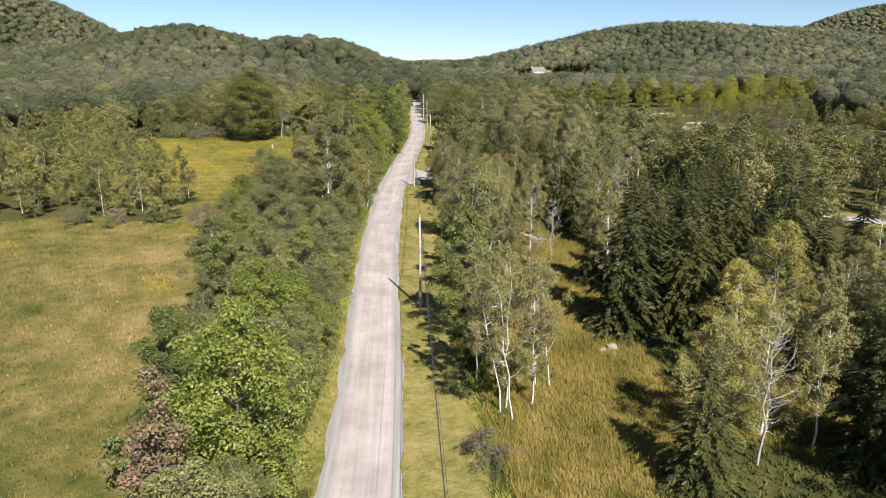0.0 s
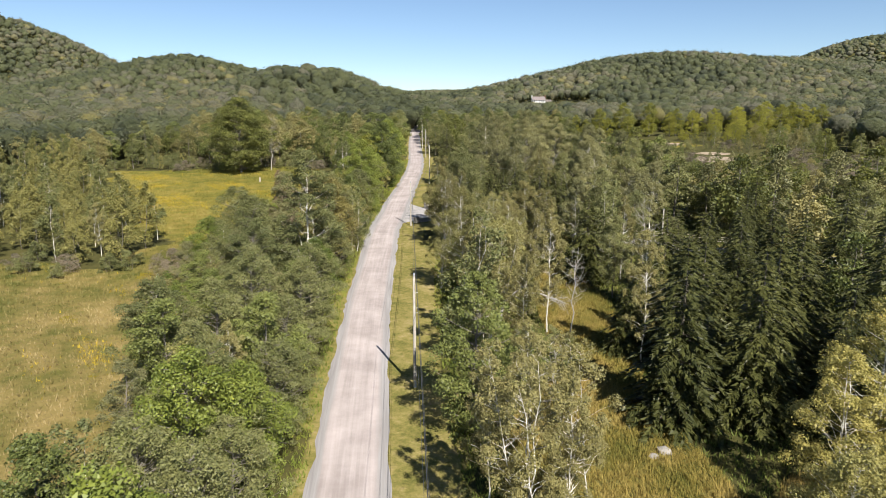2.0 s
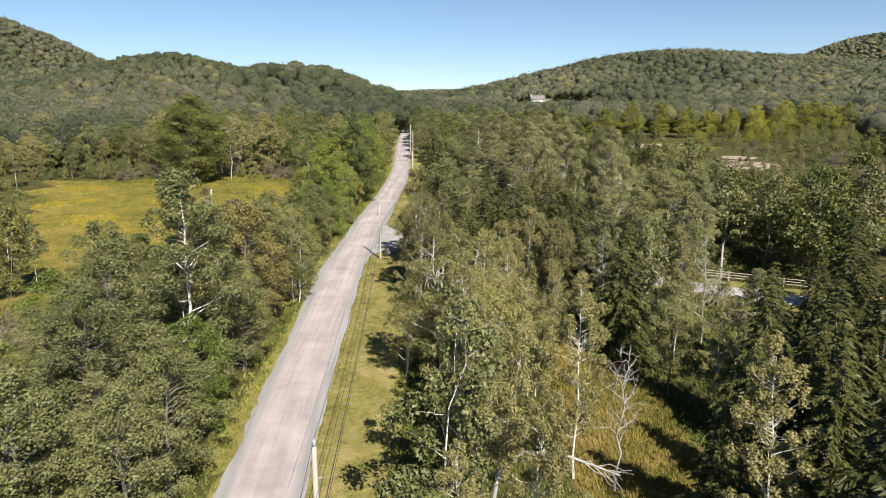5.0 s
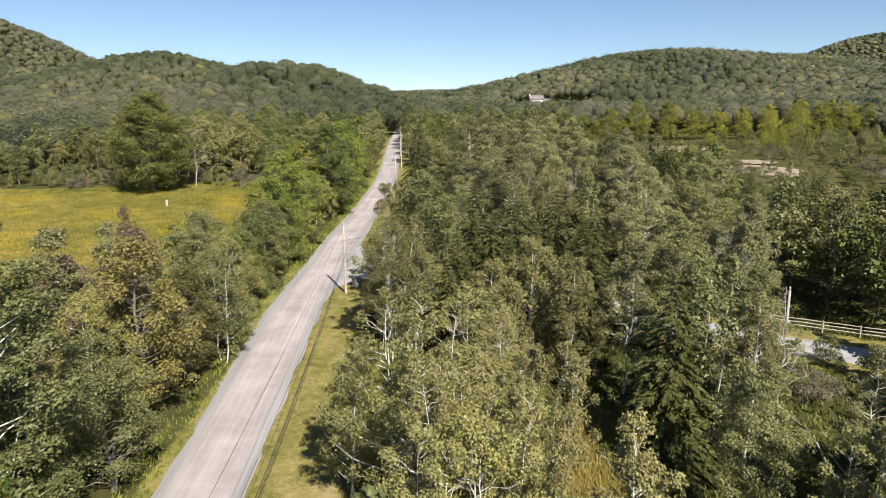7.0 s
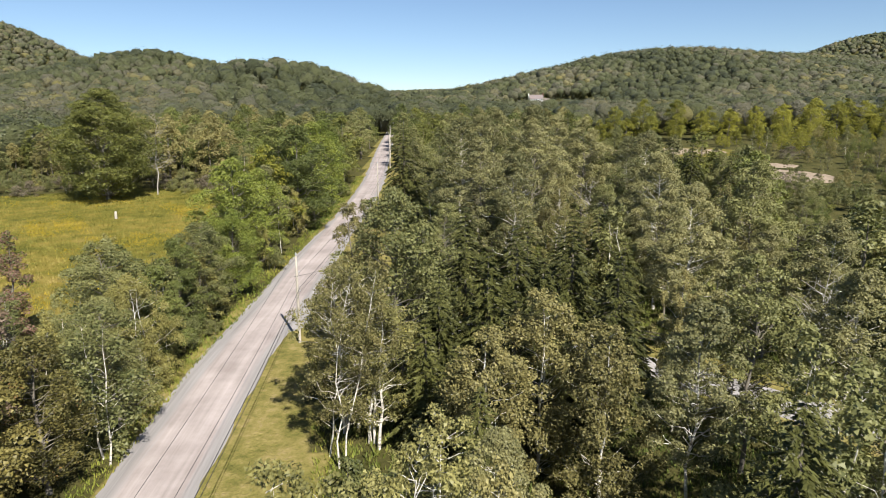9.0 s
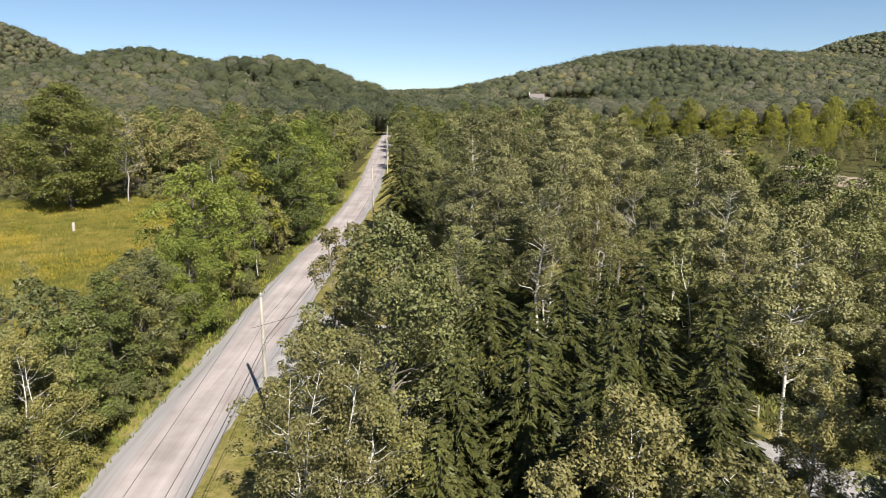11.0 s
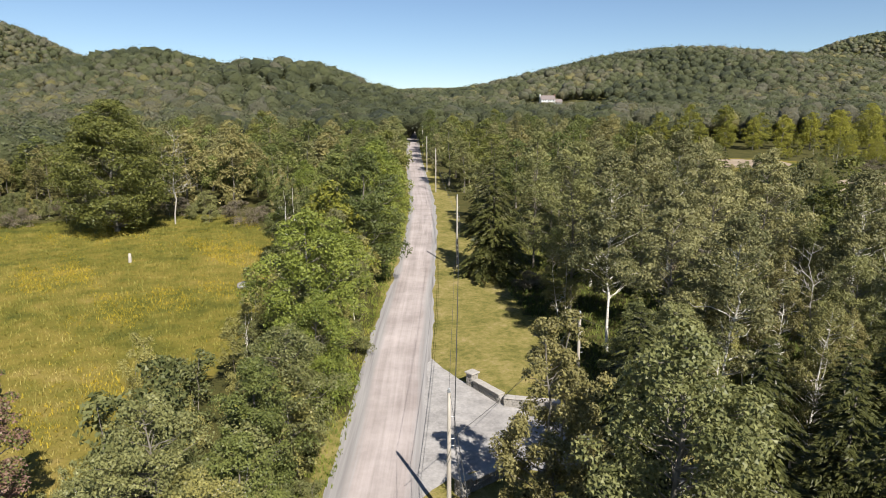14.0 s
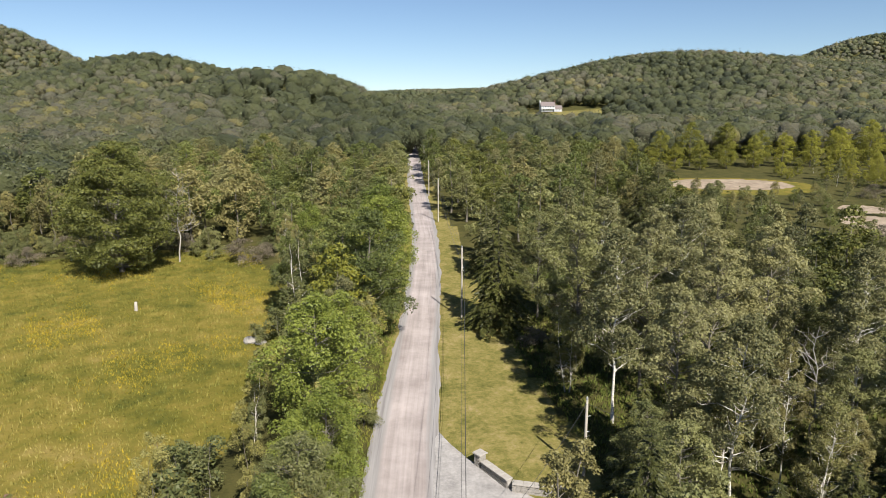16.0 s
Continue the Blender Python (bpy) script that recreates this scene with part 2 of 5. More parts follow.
def ground_material():
    """Meadow grass, mown lawn, woodland floor and bare sand, by what grows there."""
    m, nt, bsdf, node, link = nodes_of("meadow_and_woodland_ground")
    at = node("ShaderNodeAttribute")
    at.attribute_name = "cover"
    sep = node("ShaderNodeSeparateColor")
    link(at.outputs["Color"], sep.inputs[0])
    big, mid, fine = noise_node(nt, 0.045, 5, 0.6), noise_node(nt, 0.35, 5, 0.65), noise_node(nt, 4.0, 4, 0.7)
    f = maths(nt, "MULTIPLY_ADD", mid, 0.7, maths(nt, "MULTIPLY_ADD", big, 0.7, -0.2))
    meadow = ramp(nt, f, [(0.32, (0.058, 0.068, 0.014)), (0.42, (0.115, 0.108, 0.028)), (0.54, (0.182, 0.146, 0.048)), (0.68, (0.265, 0.195, 0.075))])
    green = ramp(nt, f, [(0.30, (0.072, 0.080, 0.016)), (0.44, (0.145, 0.130, 0.024)), (0.58, (0.215, 0.170, 0.038)), (0.74, (0.295, 0.220, 0.075))])
    meadow = mix(nt, along_field(nt), meadow, green)
    gold = maths(nt, "GREATER_THAN", maths(nt, "MULTIPLY_ADD", noise_node(nt, 0.22, 3), 0.7, maths(nt, "MULTIPLY", fine, 0.45)), 0.72)
    meadow = mix(nt, gold, meadow, (0.20, 0.155, 0.018))
    blade = noise_node(nt, 1.6, 5, 0.75)
    lawn = ramp(nt, maths(nt, "MULTIPLY_ADD", fine, 0.30, maths(nt, "MULTIPLY_ADD", blade, 0.65, maths(nt, "MULTIPLY_ADD", mid, 0.6, -0.28))), [(0.28, (0.095, 0.100, 0.026)), (0.44, (0.185, 0.165, 0.048)), (0.56, (0.265, 0.218, 0.078)), (0.72, (0.36, 0.275, 0.145))])
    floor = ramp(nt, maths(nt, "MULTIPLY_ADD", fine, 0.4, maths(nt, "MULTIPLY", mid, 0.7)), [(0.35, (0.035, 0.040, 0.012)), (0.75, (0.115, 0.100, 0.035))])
    sand = ramp(nt, mid, [(0.35, (0.26, 0.20, 0.15)), (0.7, (0.44, 0.35, 0.27))])
    edge = maths(nt, "MULTIPLY_ADD", mid, 0.5, -0.25)

    def mask(channel):
        r = node("ShaderNodeMapRange")
        r.interpolation_type = "SMOOTHSTEP"
        r.inputs["From Min"].default_value, r.inputs["From Max"].default_value = 0.38, 0.62
        link(maths(nt, "ADD", sep.outputs[channel], edge), r.inputs[0])
        return r.outputs[0]
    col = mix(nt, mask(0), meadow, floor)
    col = mix(nt, mask(1), col, lawn)
    col = mix(nt, mask(2), col, sand)
    col = mix(nt, maths(nt, "MULTIPLY", fine, 0.7), col, mix(nt, 1.0, col, (0.55, 0.57, 0.5), "MULTIPLY"))
    link(col, bsdf.inputs["Base Color"])
    bsdf.inputs["Roughness"].default_value, bsdf.inputs["Specular IOR Level"].default_value = 0.95, 0.1
    bump(nt, bsdf, maths(nt, "MULTIPLY_ADD", fine, 0.5, mid), 0.9, 0.25)
    return m


def road_material(name="worn_gravel_road", pale=0.84):
    """Oil-and-chip road: pale wheel tracks, grey loose gravel at the sides, patches."""
    m, nt, bsdf, node, link = nodes_of(name)
    uv = node("ShaderNodeUVMap").outputs[0]
    sep = node("ShaderNodeSeparateXYZ")
    link(uv, sep.inputs[0])
    streak = noise_node(nt, 1.0, 5, 0.6, uv, (1.1, 0.035, 1))
    streak2 = noise_node(nt, 1.0, 4, 0.6, uv, (3.2, 0.09, 1))
    patch = noise_node(nt, 0.22, 5, 0.65, uv)
    grain = noise_node(nt, 14.0, 3, 0.7, uv)
    f = maths(nt, "MULTIPLY_ADD", streak2, 0.25, maths(nt, "MULTIPLY_ADD", streak, 0.36, maths(nt, "MULTIPLY", patch, 0.58)))
    col = ramp(nt, f, [(0.40, (0.28 * pale, 0.236 * pale, 0.224 * pale)), (0.52, (0.358 * pale, 0.308 * pale, 0.292 * pale)), (0.62, (0.446 * pale, 0.388 * pale, 0.370 * pale)), (0.74, (0.55 * pale, 0.475 * pale, 0.457 * pale))])
    side = node("ShaderNodeMapRange")
    side.inputs["From Min"].default_value, side.inputs["From Max"].default_value = 1.55, 2.05
    link(maths(nt, "ADD", maths(nt, "ABSOLUTE", sep.outputs[0]), maths(nt, "MULTIPLY_ADD", streak2, 1.2, -0.6)), side.inputs[0])
    col = mix(nt, side.outputs[0], col, ramp(nt, streak2, [(0.3, (0.21, 0.196, 0.192)), (0.7, (0.33, 0.312, 0.305))]))
    col = mix(nt, maths(nt, "MULTIPLY", grain, 0.5), col, mix(nt, 1.0, col, (0.72, 0.72, 0.73), "MULTIPLY"))
    link(col, bsdf.inputs["Base Color"])
    bsdf.inputs["Roughness"].default_value, bsdf.inputs["Specular IOR Level"].default_value = 0.9, 0.2
    bump(nt, bsdf, grain, 0.5, 0.03)
    return m


GROUND, ROAD_MAT = ground_material(), road_material()


# ---------- mesh tools ----------
def raw_mesh(name, verts, faces, material, sides=3):
    """A mesh from arrays: vertices, and faces that all have the same number of sides."""
    me = bpy.data.meshes.new(name)
    verts, faces = np.asarray(verts, np.float32), np.asarray(faces, np.int32)
    me.vertices.add(len(verts))
    me.vertices.foreach_set("co", verts.ravel())
    me.loops.add(faces.size)
    me.loops.foreach_set("vertex_index", faces.ravel())
    me.polygons.add(len(faces))
    me.polygons.foreach_set("loop_start", np.arange(0, faces.size, sides, dtype=np.int32))
    me.update(calc_edges=True)
    me.materials.append(material)
    return me


def part(name, bm, material, parent, label=""):
    """One mesh object under a thing or a part, from a bmesh or a finished mesh."""
    if isinstance(bm, bmesh.types.BMesh):
        me = bpy.data.meshes.new(name)
        bm.to_mesh(me)
        bm.free()
        me.materials.append(material)
    else:
        me = bm
    ob = new(name, me)
    ob.parent = parent
    if label:
        ob["label"] = label
    return ob


class Tubes:
    """Tapered round limbs, gathered into one mesh."""

    def __init__(self):
        self.v, self.f, self.n = [], [], 0

    def add(self, points, radii, sides=6):
        p, r = np.asarray(points, float), np.asarray(radii, float)
        d = np.gradient(p, axis=0)
        d /= np.linalg.norm(d, axis=1)[:, None] + 1e-9
        ref = np.where(np.abs(d[:, 2:3]) > 0.9, [[1.0, 0, 0]], [[0, 0, 1.0]])
        a = np.cross(d, ref)
        a /= np.linalg.norm(a, axis=1)[:, None] + 1e-9
        b = np.cross(d, a)
        ang = np.arange(sides) * 2 * np.pi / sides
        ring = p[:, None] + r[:, None, None] * (np.cos(ang)[None, :, None] * a[:, None] + np.sin(ang)[None, :, None] * b[:, None])
        self.v.append(ring.reshape(-1, 3))
        for i in range(len(p) - 1):
            o = self.n + i * sides
            k = np.arange(sides)
            self.f.append(np.c_[o + k, o + (k + 1) % sides, o + sides + (k + 1) % sides, o + sides + k])
        self.n += len(p) * sides

    def mesh(self, name, material):
        me = raw_mesh(name, np.concatenate(self.v), np.concatenate(self.f), material, 4)
        me.polygons.foreach_set("use_smooth", np.ones(len(me.polygons), bool))
        return me


def unit(v):
    return v / (np.linalg.norm(v, axis=-1, keepdims=True) + 1e-9)


def leaf_arrays(pos, normal, size, rng, long=1.5):
    """Three-cornered leaf sprays about the given places, facing the given ways."""
    n = len(pos)
    t = unit(np.cross(normal, rng.normal(size=(n, 3))))
    s = np.cross(normal, t)
    size = np.broadcast_to(size, n)[:, None] * rng.uniform(0.6, 1.35, (n, 1))
    v = np.stack([pos + t * size * long * 0.62 + normal * size * 0.12, pos - t * size * 0.45 + s * size * 0.55, pos - t * size * 0.45 - s * size * 0.55], 1)
    return v.reshape(-1, 3), np.arange(n * 3).reshape(-1, 3)


def puffs_cloud(centres, radii, count, size, rng, flat=0.75, up=0.8, loose=0.55):
    """Leaves on the outer parts of many uneven clumps."""
    share = radii ** 2
    idx = rng.choice(len(centres), count, p=share / share.sum())
    d = unit(rng.normal(size=(count, 3)) + [0, 0, up])
    rad = radii[idx] * (loose + (1.08 - loose) * rng.random(count) ** 0.6)
    pos = centres[idx] + d * rad[:, None] * [1, 1, flat]
    nrm = unit(d * 0.8 + [0, 0, 0.35] + rng.normal(size=(count, 3)) * 0.62)
    return leaf_arrays(pos, nrm, size, rng)


def bent(p0, p1, rng, n=4, wob=0.06, sag=0.0):
    """A slightly crooked line between two places."""
    p0, p1 = np.asarray(p0, float), np.asarray(p1, float)
    t = np.linspace(0, 1, n)[:, None]
    w = rng.normal(size=(n, 3)) * wob * np.linalg.norm(p1 - p0)
    w[0] = w[-1] = 0
    return p0 + (p1 - p0) * t + w + np.array([0, 0, sag]) * np.sin(np.pi * t)


def crown_radius(u, form):
    """How wide a crown of the given form is, from its foot (0) to its top (1)."""
    if form == "round":
        return np.sin(np.pi * np.clip(u * 0.86 + 0.12, 0, 1)) ** 0.75
    if form == "tall":
        return np.sin(np.pi * np.clip(u * 0.80 + 0.16, 0, 1)) ** 0.9
    if form == "cone":
        return (1 - u) ** 0.8 * 0.95 + 0.06
    return np.sin(np.pi * np.clip(u * 0.72 + 0.26, 0, 1)) ** 0.8


def broadleaf(name, seed, h, w, foot, leaves, size, leaf_mat, bark_mat, form="round", puffs=46, puff=0.30, stems=1, label="", category="tree", group="", limb=0.6, trunk_r=None, flat=0.75, loose=0.55):
    """A leafy tree: stems, limbs and a crown of clumps of leaves."""
    rng = np.random.default_rng(seed)
    tree = tagged(new(name), label, category, group)
    tr = trunk_r or 0.016 * h / math.sqrt(stems)
    if h > 9:
        puffs, puff = int(puffs * 1.45), puff * 0.84
    wood = Tubes()
    lines = []
    for k in range(stems):
        lean = rng.normal(size=2) * (0.02 if stems == 1 else 0.075) * h
        at = rng.normal(size=2) * (0 if stems == 1 else 0.35)
        line = bent((at[0], at[1], -0.3), (at[0] + lean[0], at[1] + lean[1], h * rng.uniform(0.86, 0.93)), rng, 7, 0.012)
        wood.add(line, tr * np.linspace(1.0, 0.16, 7) * np.r_[1.25, np.ones(6)], 7)
        lines.append(line)
    u = rng.random(puffs) ** 0.85
    u[0], u[1] = 0.98, 0.93
    ang = rng.random(puffs) * 2 * np.pi + np.arange(puffs) * 2.4
    wide = crown_radius(u, form) * w * rng.uniform(0.72, 1.1, puffs)
    frac = rng.uniform(0.35, 0.95, puffs)
    pr = puff * w * rng.uniform(0.65, 1.25, puffs) * (0.55 + 0.45 * crown_radius(u, form))
    z = foot * h + u * (h - foot * h) - pr * flat * 0.5
    c = np.c_[np.cos(ang) * wide * frac, np.sin(ang) * wide * frac, z]
    for i in range(puffs):
        line = lines[i % stems]
        zz = max(foot * h * 0.8, c[i, 2] - rng.uniform(0.5, 1.0) * frac[i] * wide[i] * 0.8)
        base = np.array([np.interp(zz, line[:, 2], line[:, 0]), np.interp(zz, line[:, 2], line[:, 1]), zz])
        c[i, :2] += base[:2]
        if rng.random() < limb:
            r0 = tr * 0.36 * (1 - 0.6 * u[i])
            wood.add(bent(base, c[i] + unit(c[i] - base) * pr[i] * 0.5, rng, 5, 0.05), r0 * np.linspace(1, 0.2, 5), 5)
    part("trunk", wood.mesh("trunk", bark_mat), None, tree)
    v, f = puffs_cloud(c, pr, leaves, size, rng, flat, loose=loose)
    v[:, 2] = np.maximum(v[:, 2], 0.02)
    part("crown", raw_mesh("crown", v, f, leaf_mat), None, tree)
    return tree


def spruce(seed, h, w, sprays, label):
    """A spruce: whorls of drooping boughs with needle sprays."""
    rng = np.random.default_rng(seed)
    tree = tagged(new("spruce_tree"), label, "tree", "spruces")
    wood = Tubes()
    wood.add(bent((0, 0, -0.3), (0, 0, h * 0.98), rng, 6, 0.004), 0.016 * h * np.linspace(1, 0.1, 6), 7)
    levels = np.linspace(0.07, 0.985, int(h * 2.6))
    pos, way, length, side = [], [], [], []
    for lv in levels:
        long = w * (1 - lv) ** 0.82 * 1.0 + 0.12
        for a in rng.random() * 6.28 + np.arange(max(4, int(9 - 4 * lv))) * 6.283 / max(4, int(9 - 4 * lv)):
            a += rng.normal() * 0.2
            ll = long * rng.uniform(0.52, 1.16)
            out = np.array([math.cos(a), math.sin(a), 0])
            foot = np.array([0, 0, lv * h])
            tip_drop = -0.42 * ll + 0.25 * lv * ll
            n = max(4, int(sprays * 2.6 * (0.25 + 0.75 * ll / w)))
            s = np.sqrt(rng.random(n)) * 0.95 + 0.08
            p = foot + out * (s * ll)[:, None] + np.c_[np.zeros(n), np.zeros(n), tip_drop * s ** 1.4 + 0.12 * ll * np.sin(3.1 * s)]
            sd = rng.choice([-1.0, 1.0], n)
            cross = np.array([-out[1], out[0], 0])
            p = p + cross * (sd * rng.random(n) * 0.42 * ll * (1.05 - s))[:, None]
            pos.append(p)
            way.append(unit(out * 0.9 + cross * (sd * rng.uniform(0.2, 1.3, n))[:, None] + np.c_[np.zeros(n), np.zeros(n), rng.uniform(-0.75, -0.05, n)]))
            length.append(np.full(n, 0.17 + 0.045 * ll) * rng.uniform(0.7, 1.3, n))
            if rng.random() < 0.5:
                wood.add(np.array([foot, foot + out * ll * 0.5 + [0, 0, tip_drop * 0.3], foot + out * ll * 0.9 + [0, 0, tip_drop * 0.9]]), [0.03, 0.02, 0.008], 4)
    pos, way, length = np.concatenate(pos), np.concatenate(way), np.concatenate(length)[:, None]
    s = unit(np.cross(way, rng.normal(size=way.shape) * 0.5 + [0, 0, 1.0]))
    v = np.stack([pos + way * length, pos - way * length * 0.35 + s * length * 0.30, pos - way * length * 0.35 - s * length * 0.30], 1).reshape(-1, 3)
    part("trunk", wood.mesh("trunk", BARK), None, tree)
    part("crown", raw_mesh("crown", v, np.arange(len(v)).reshape(-1, 3), NEEDLE), None, tree)
    return tree


def bare_tree(seed, h, spread, material, label, twigs=26):
    """A dead or leafless tree: stem, limbs and twigs."""
    rng = np.random.default_rng(seed)
    tree = tagged(new("bare_tree"), label, "tree", "bare trees")
    stem = Tubes()
    line = bent((0, 0, -0.3), (rng.normal() * 0.4, rng.normal() * 0.4, h), rng, 8, 0.015)
    stem.add(line, 0.009 * h * np.linspace(1, 0.12, 8), 7)
    part("trunk", stem.mesh("trunk", material), None, tree)
    for i in range(twigs):
        limb = Tubes()
        z = h * rng.uniform(0.3, 0.97)
        base = np.array([np.interp(z, line[:, 2], line[:, j]) for j in range(3)])
        a, ll = rng.random() * 6.283, spread * rng.uniform(0.5, 1.1) * (1.25 - z / h)
        tip = base + np.array([math.cos(a) * ll, math.sin(a) * ll, ll * rng.uniform(0.3, 0.9)])
        b = bent(base, tip, rng, 5, 0.06)
        limb.add(b, 0.0032 * h * np.linspace(0.9, 0.15, 5), 5)
        for k in (1, 2, 3, 3):
            q = b[k] + rng.normal(size=3) * ll * 0.28 + [0, 0, ll * 0.2]
            limb.add(bent(b[k], q, rng, 3, 0.08), [0.013, 0.009, 0.004], 4)
        part("limb", limb.mesh("limb", material), None, tree)
    return tree


def placed(tree, used, x, y, size=1.0, turn=0.0, tall=1.0, lean=0.0):
    """Stand a tree, or a copy of it once it has been used, on the ground."""
    m = pose(x, y, float(land(x, y)), lean, 0, turn) @ Matrix.Diagonal((size, size, size * tall, 1))
    if tree.name in used:
        return copy_tree(tree, m)
    used.add(tree.name)
    tree.matrix_basis = m
    return tree


def copy_tree(tree, m):
    was = tree.matrix_basis.copy()
    tree.matrix_basis = Matrix.Identity(4)
    made = copy_thing(tree, m)
    tree.matrix_basis = was
    return made


# ---------- ground, road and drive ----------
def axis(lo, hi, step, far_lo, far_hi, grow=1.12):
    a = list(np.arange(lo, hi + 0.01, step))
    s = step
    while a[-1] < far_hi:
        s = min(s * grow, 90)
        a.append(a[-1] + s)
    s = step
    while a[0] > far_lo:
        s = min(s * grow, 90)
        a.insert(0, a[0] - s)
    return np.array(a)


def in_sand(x, y):
    """Bare sandy ground: the patch below the sugar maples and the dug slope."""
    return (((x - 82) / 19) ** 2 + ((y - 289) / 11) ** 2 < 1) | (((x - 91) / 9) ** 2 + ((y - 229) / 12) ** 2 < 1) | (((x - 97) / 6) ** 2 + ((y - 249) / 5) ** 2 < 1) | (((x - 134) / 9) ** 2 + ((y - 204) / 6) ** 2 < 1)


def in_meadow(x, y):
    """Open grass: the big field, the glade and the lawns."""
    left = (x < meadow_right(y)) & (y < 207 + 6 * np.sin(x * 0.09)) & (x > -150)
    thicket = (x < np.interp(y, [100, 118, 132, 150, 175, 207], [-43, -46, -60, -69, -84, -95]) + 2.5 * np.sin(y * 0.4)) & (y > 100 + 2 * np.sin(x * 0.3))
    left &= ~thicket
    glade = ((x - 10.5) / 7.5) ** 2 + ((y - 44) / 20) ** 2 < 1
    glade |= ((x - 14.5 - 0.02 * (y - 80)) / 4.2) ** 2 + ((y - 80) / 20) ** 2 < 1
    glade |= ((x - 24) / 5) ** 2 + ((y - 44) / 7) ** 2 < 1
    pasture = ((x - 80) / 27) ** 2 + ((y - 286) / 17) ** 2 < 1
    house_lawn = ((x - 128) / 50) ** 2 + ((y - 694) / 22) ** 2 < 1
    return left | glade | pasture | house_lawn | in_sand(x, y)


def in_lawn(x, y):
    near_road = (x > road_x(y)) & (x < lawn_right(y)) & (y < 345)
    verge = (x <= road_x(y)) & (x > road_x(y) - 3.6) & (y < 345)
    return near_road | verge | (drive_distance(x, y) < 4.5) & (y > 90) & (x > -8)


def ground():
    xs, ys = axis(-100, 110, 1.5, -3400, 3400), axis(-24, 330, 1.5, -700, 3400)
    gx, gy = np.meshgrid(xs, ys)
    gz = land(gx, gy)
    nx, ny = len(xs), len(ys)
    i = (np.arange(ny - 1)[:, None] * nx + np.arange(nx - 1)[None]).ravel()
    me = raw_mesh("ground", np.c_[gx.ravel(), gy.ravel(), gz.ravel()], np.c_[i, i + 1, i + nx + 1, i + nx], GROUND, 4)
    cover = me.color_attributes.new("cover", "FLOAT_COLOR", "POINT")
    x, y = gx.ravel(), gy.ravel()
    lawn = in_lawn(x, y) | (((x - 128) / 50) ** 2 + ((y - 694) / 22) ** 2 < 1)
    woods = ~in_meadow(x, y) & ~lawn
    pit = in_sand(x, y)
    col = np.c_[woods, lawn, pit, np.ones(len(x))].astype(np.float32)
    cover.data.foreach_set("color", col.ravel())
    me.polygons.foreach_set("use_smooth", np.ones(len(me.polygons), bool))
    return tagged(new("ground", me), "meadow, mown verge and woodland floor of the valley", "ground", kind="structure")


def strip(name, line, half, lift, material, label, camber=0.05, wander=0.18, flare=None):
    """A road laid along a line, with worn uneven edges."""
    n, cols = len(line), 9
    t = unit(np.gradient(line, axis=0))
    side = np.c_[t[:, 1], -t[:, 0]]
    wob = np.array([[noise.noise((i * 0.23, k * 9.0, 3.0)) + 0.6 * noise.noise((i * 0.9, k * 5.0, 8.0)) for k in (0, 1)] for i in range(n)]) * wander
    v, uv = [], []
    for i in range(n):
        hl, hr = half + wob[i, 0], half + wob[i, 1]
        if flare is not None:
            hl, hr = hl + flare[i][0], hr + flare[i][1]
        for k in range(cols):
            s = k / (cols - 1) * (hl + hr) - hl
            q = line[i] + side[i] * s
            edge = 0.06 if k in (0, cols - 1) else 0.0
            v.append((q[0], q[1], float(land(*q)) + lift + camber * (1 - (s / half) ** 2) - edge))
            uv.append((s, i * np.hypot(*(line[1] - line[0]))))
    i = (np.arange(n - 1)[:, None] * cols + np.arange(cols - 1)[None]).ravel()
    f = np.c_[i, i + 1, i + cols + 1, i + cols]
    me = raw_mesh(name, v, f, material, 4)
    layer = me.uv_layers.new(name="UVMap")
    layer.data.foreach_set("uv", np.array(uv, np.float32)[f.ravel()].ravel())
    me.polygons.foreach_set("use_smooth", np.ones(len(me.polygons), bool))
    return tagged(new(name, me), label, "road", kind="structure")


ground()
road_line = smooth([(x, y) for y, x in ROAD], 1.0)
road_flare = [(float(np.interp(p[1], [95, 105, 118, 140, 155, 170], [0, 0.4, 0.95, 0.9, 0.6, 0])), 0.45 * math.exp(-((p[1] - 146) / 17) ** 4)) for p in road_line]
strip("road", road_line, 2.55, 0.06, ROAD_MAT, "worn pale gravel country road with wheel tracks", wander=0.42, flare=road_flare)
drive_flare = [(19.0 * math.exp(-i / 4.2), 9.0 * math.exp(-i / 3.5)) for i in range(len(drive_line))]
strip("driveway", drive_line, 2.2, 0.045, plain_material("grey_gravel_drive", (0.19, 0.178, 0.172), (0.42, 0.395, 0.38), 0.6, 0.9, 0.4, 0.02), "pale grey gravel driveway opening onto the road", 0.0, 0.3, drive_flare)

# ---------- trees near the road ----------
USED = set()
RNG = np.random.default_rng(11)

T_MAPLE = [broadleaf("maple_tree", 1, 12.5, 4.6, 0.03, 24700, 0.120, BRIGHT, BARK, "round", 70, 0.26, label="bright green maple beside the road", group="roadside trees"),
           broadleaf("maple_tree", 2, 12.0, 4.2, 0.05, 22800, 0.120, GREEN, BARK, "tall", 65, 0.26, label="green leafy roadside tree", group="roadside trees")]
T_ASH = [broadleaf("ash_tree", 3, 13.0, 4.8, 0.05, 24700, 0.106, SHRUB, BARK, "round", 75, 0.22, label="grey-green broadleaf tree beside the road", group="roadside trees", limb=0.9),
         broadleaf("ash_tree", 4, 14.5, 4.0, 0.08, 22800, 0.106, SILVER, BARK, "tall", 75, 0.22, label="tall grey-green tree with pale limbs", group="roadside trees", limb=0.9, trunk_r=0.16)]
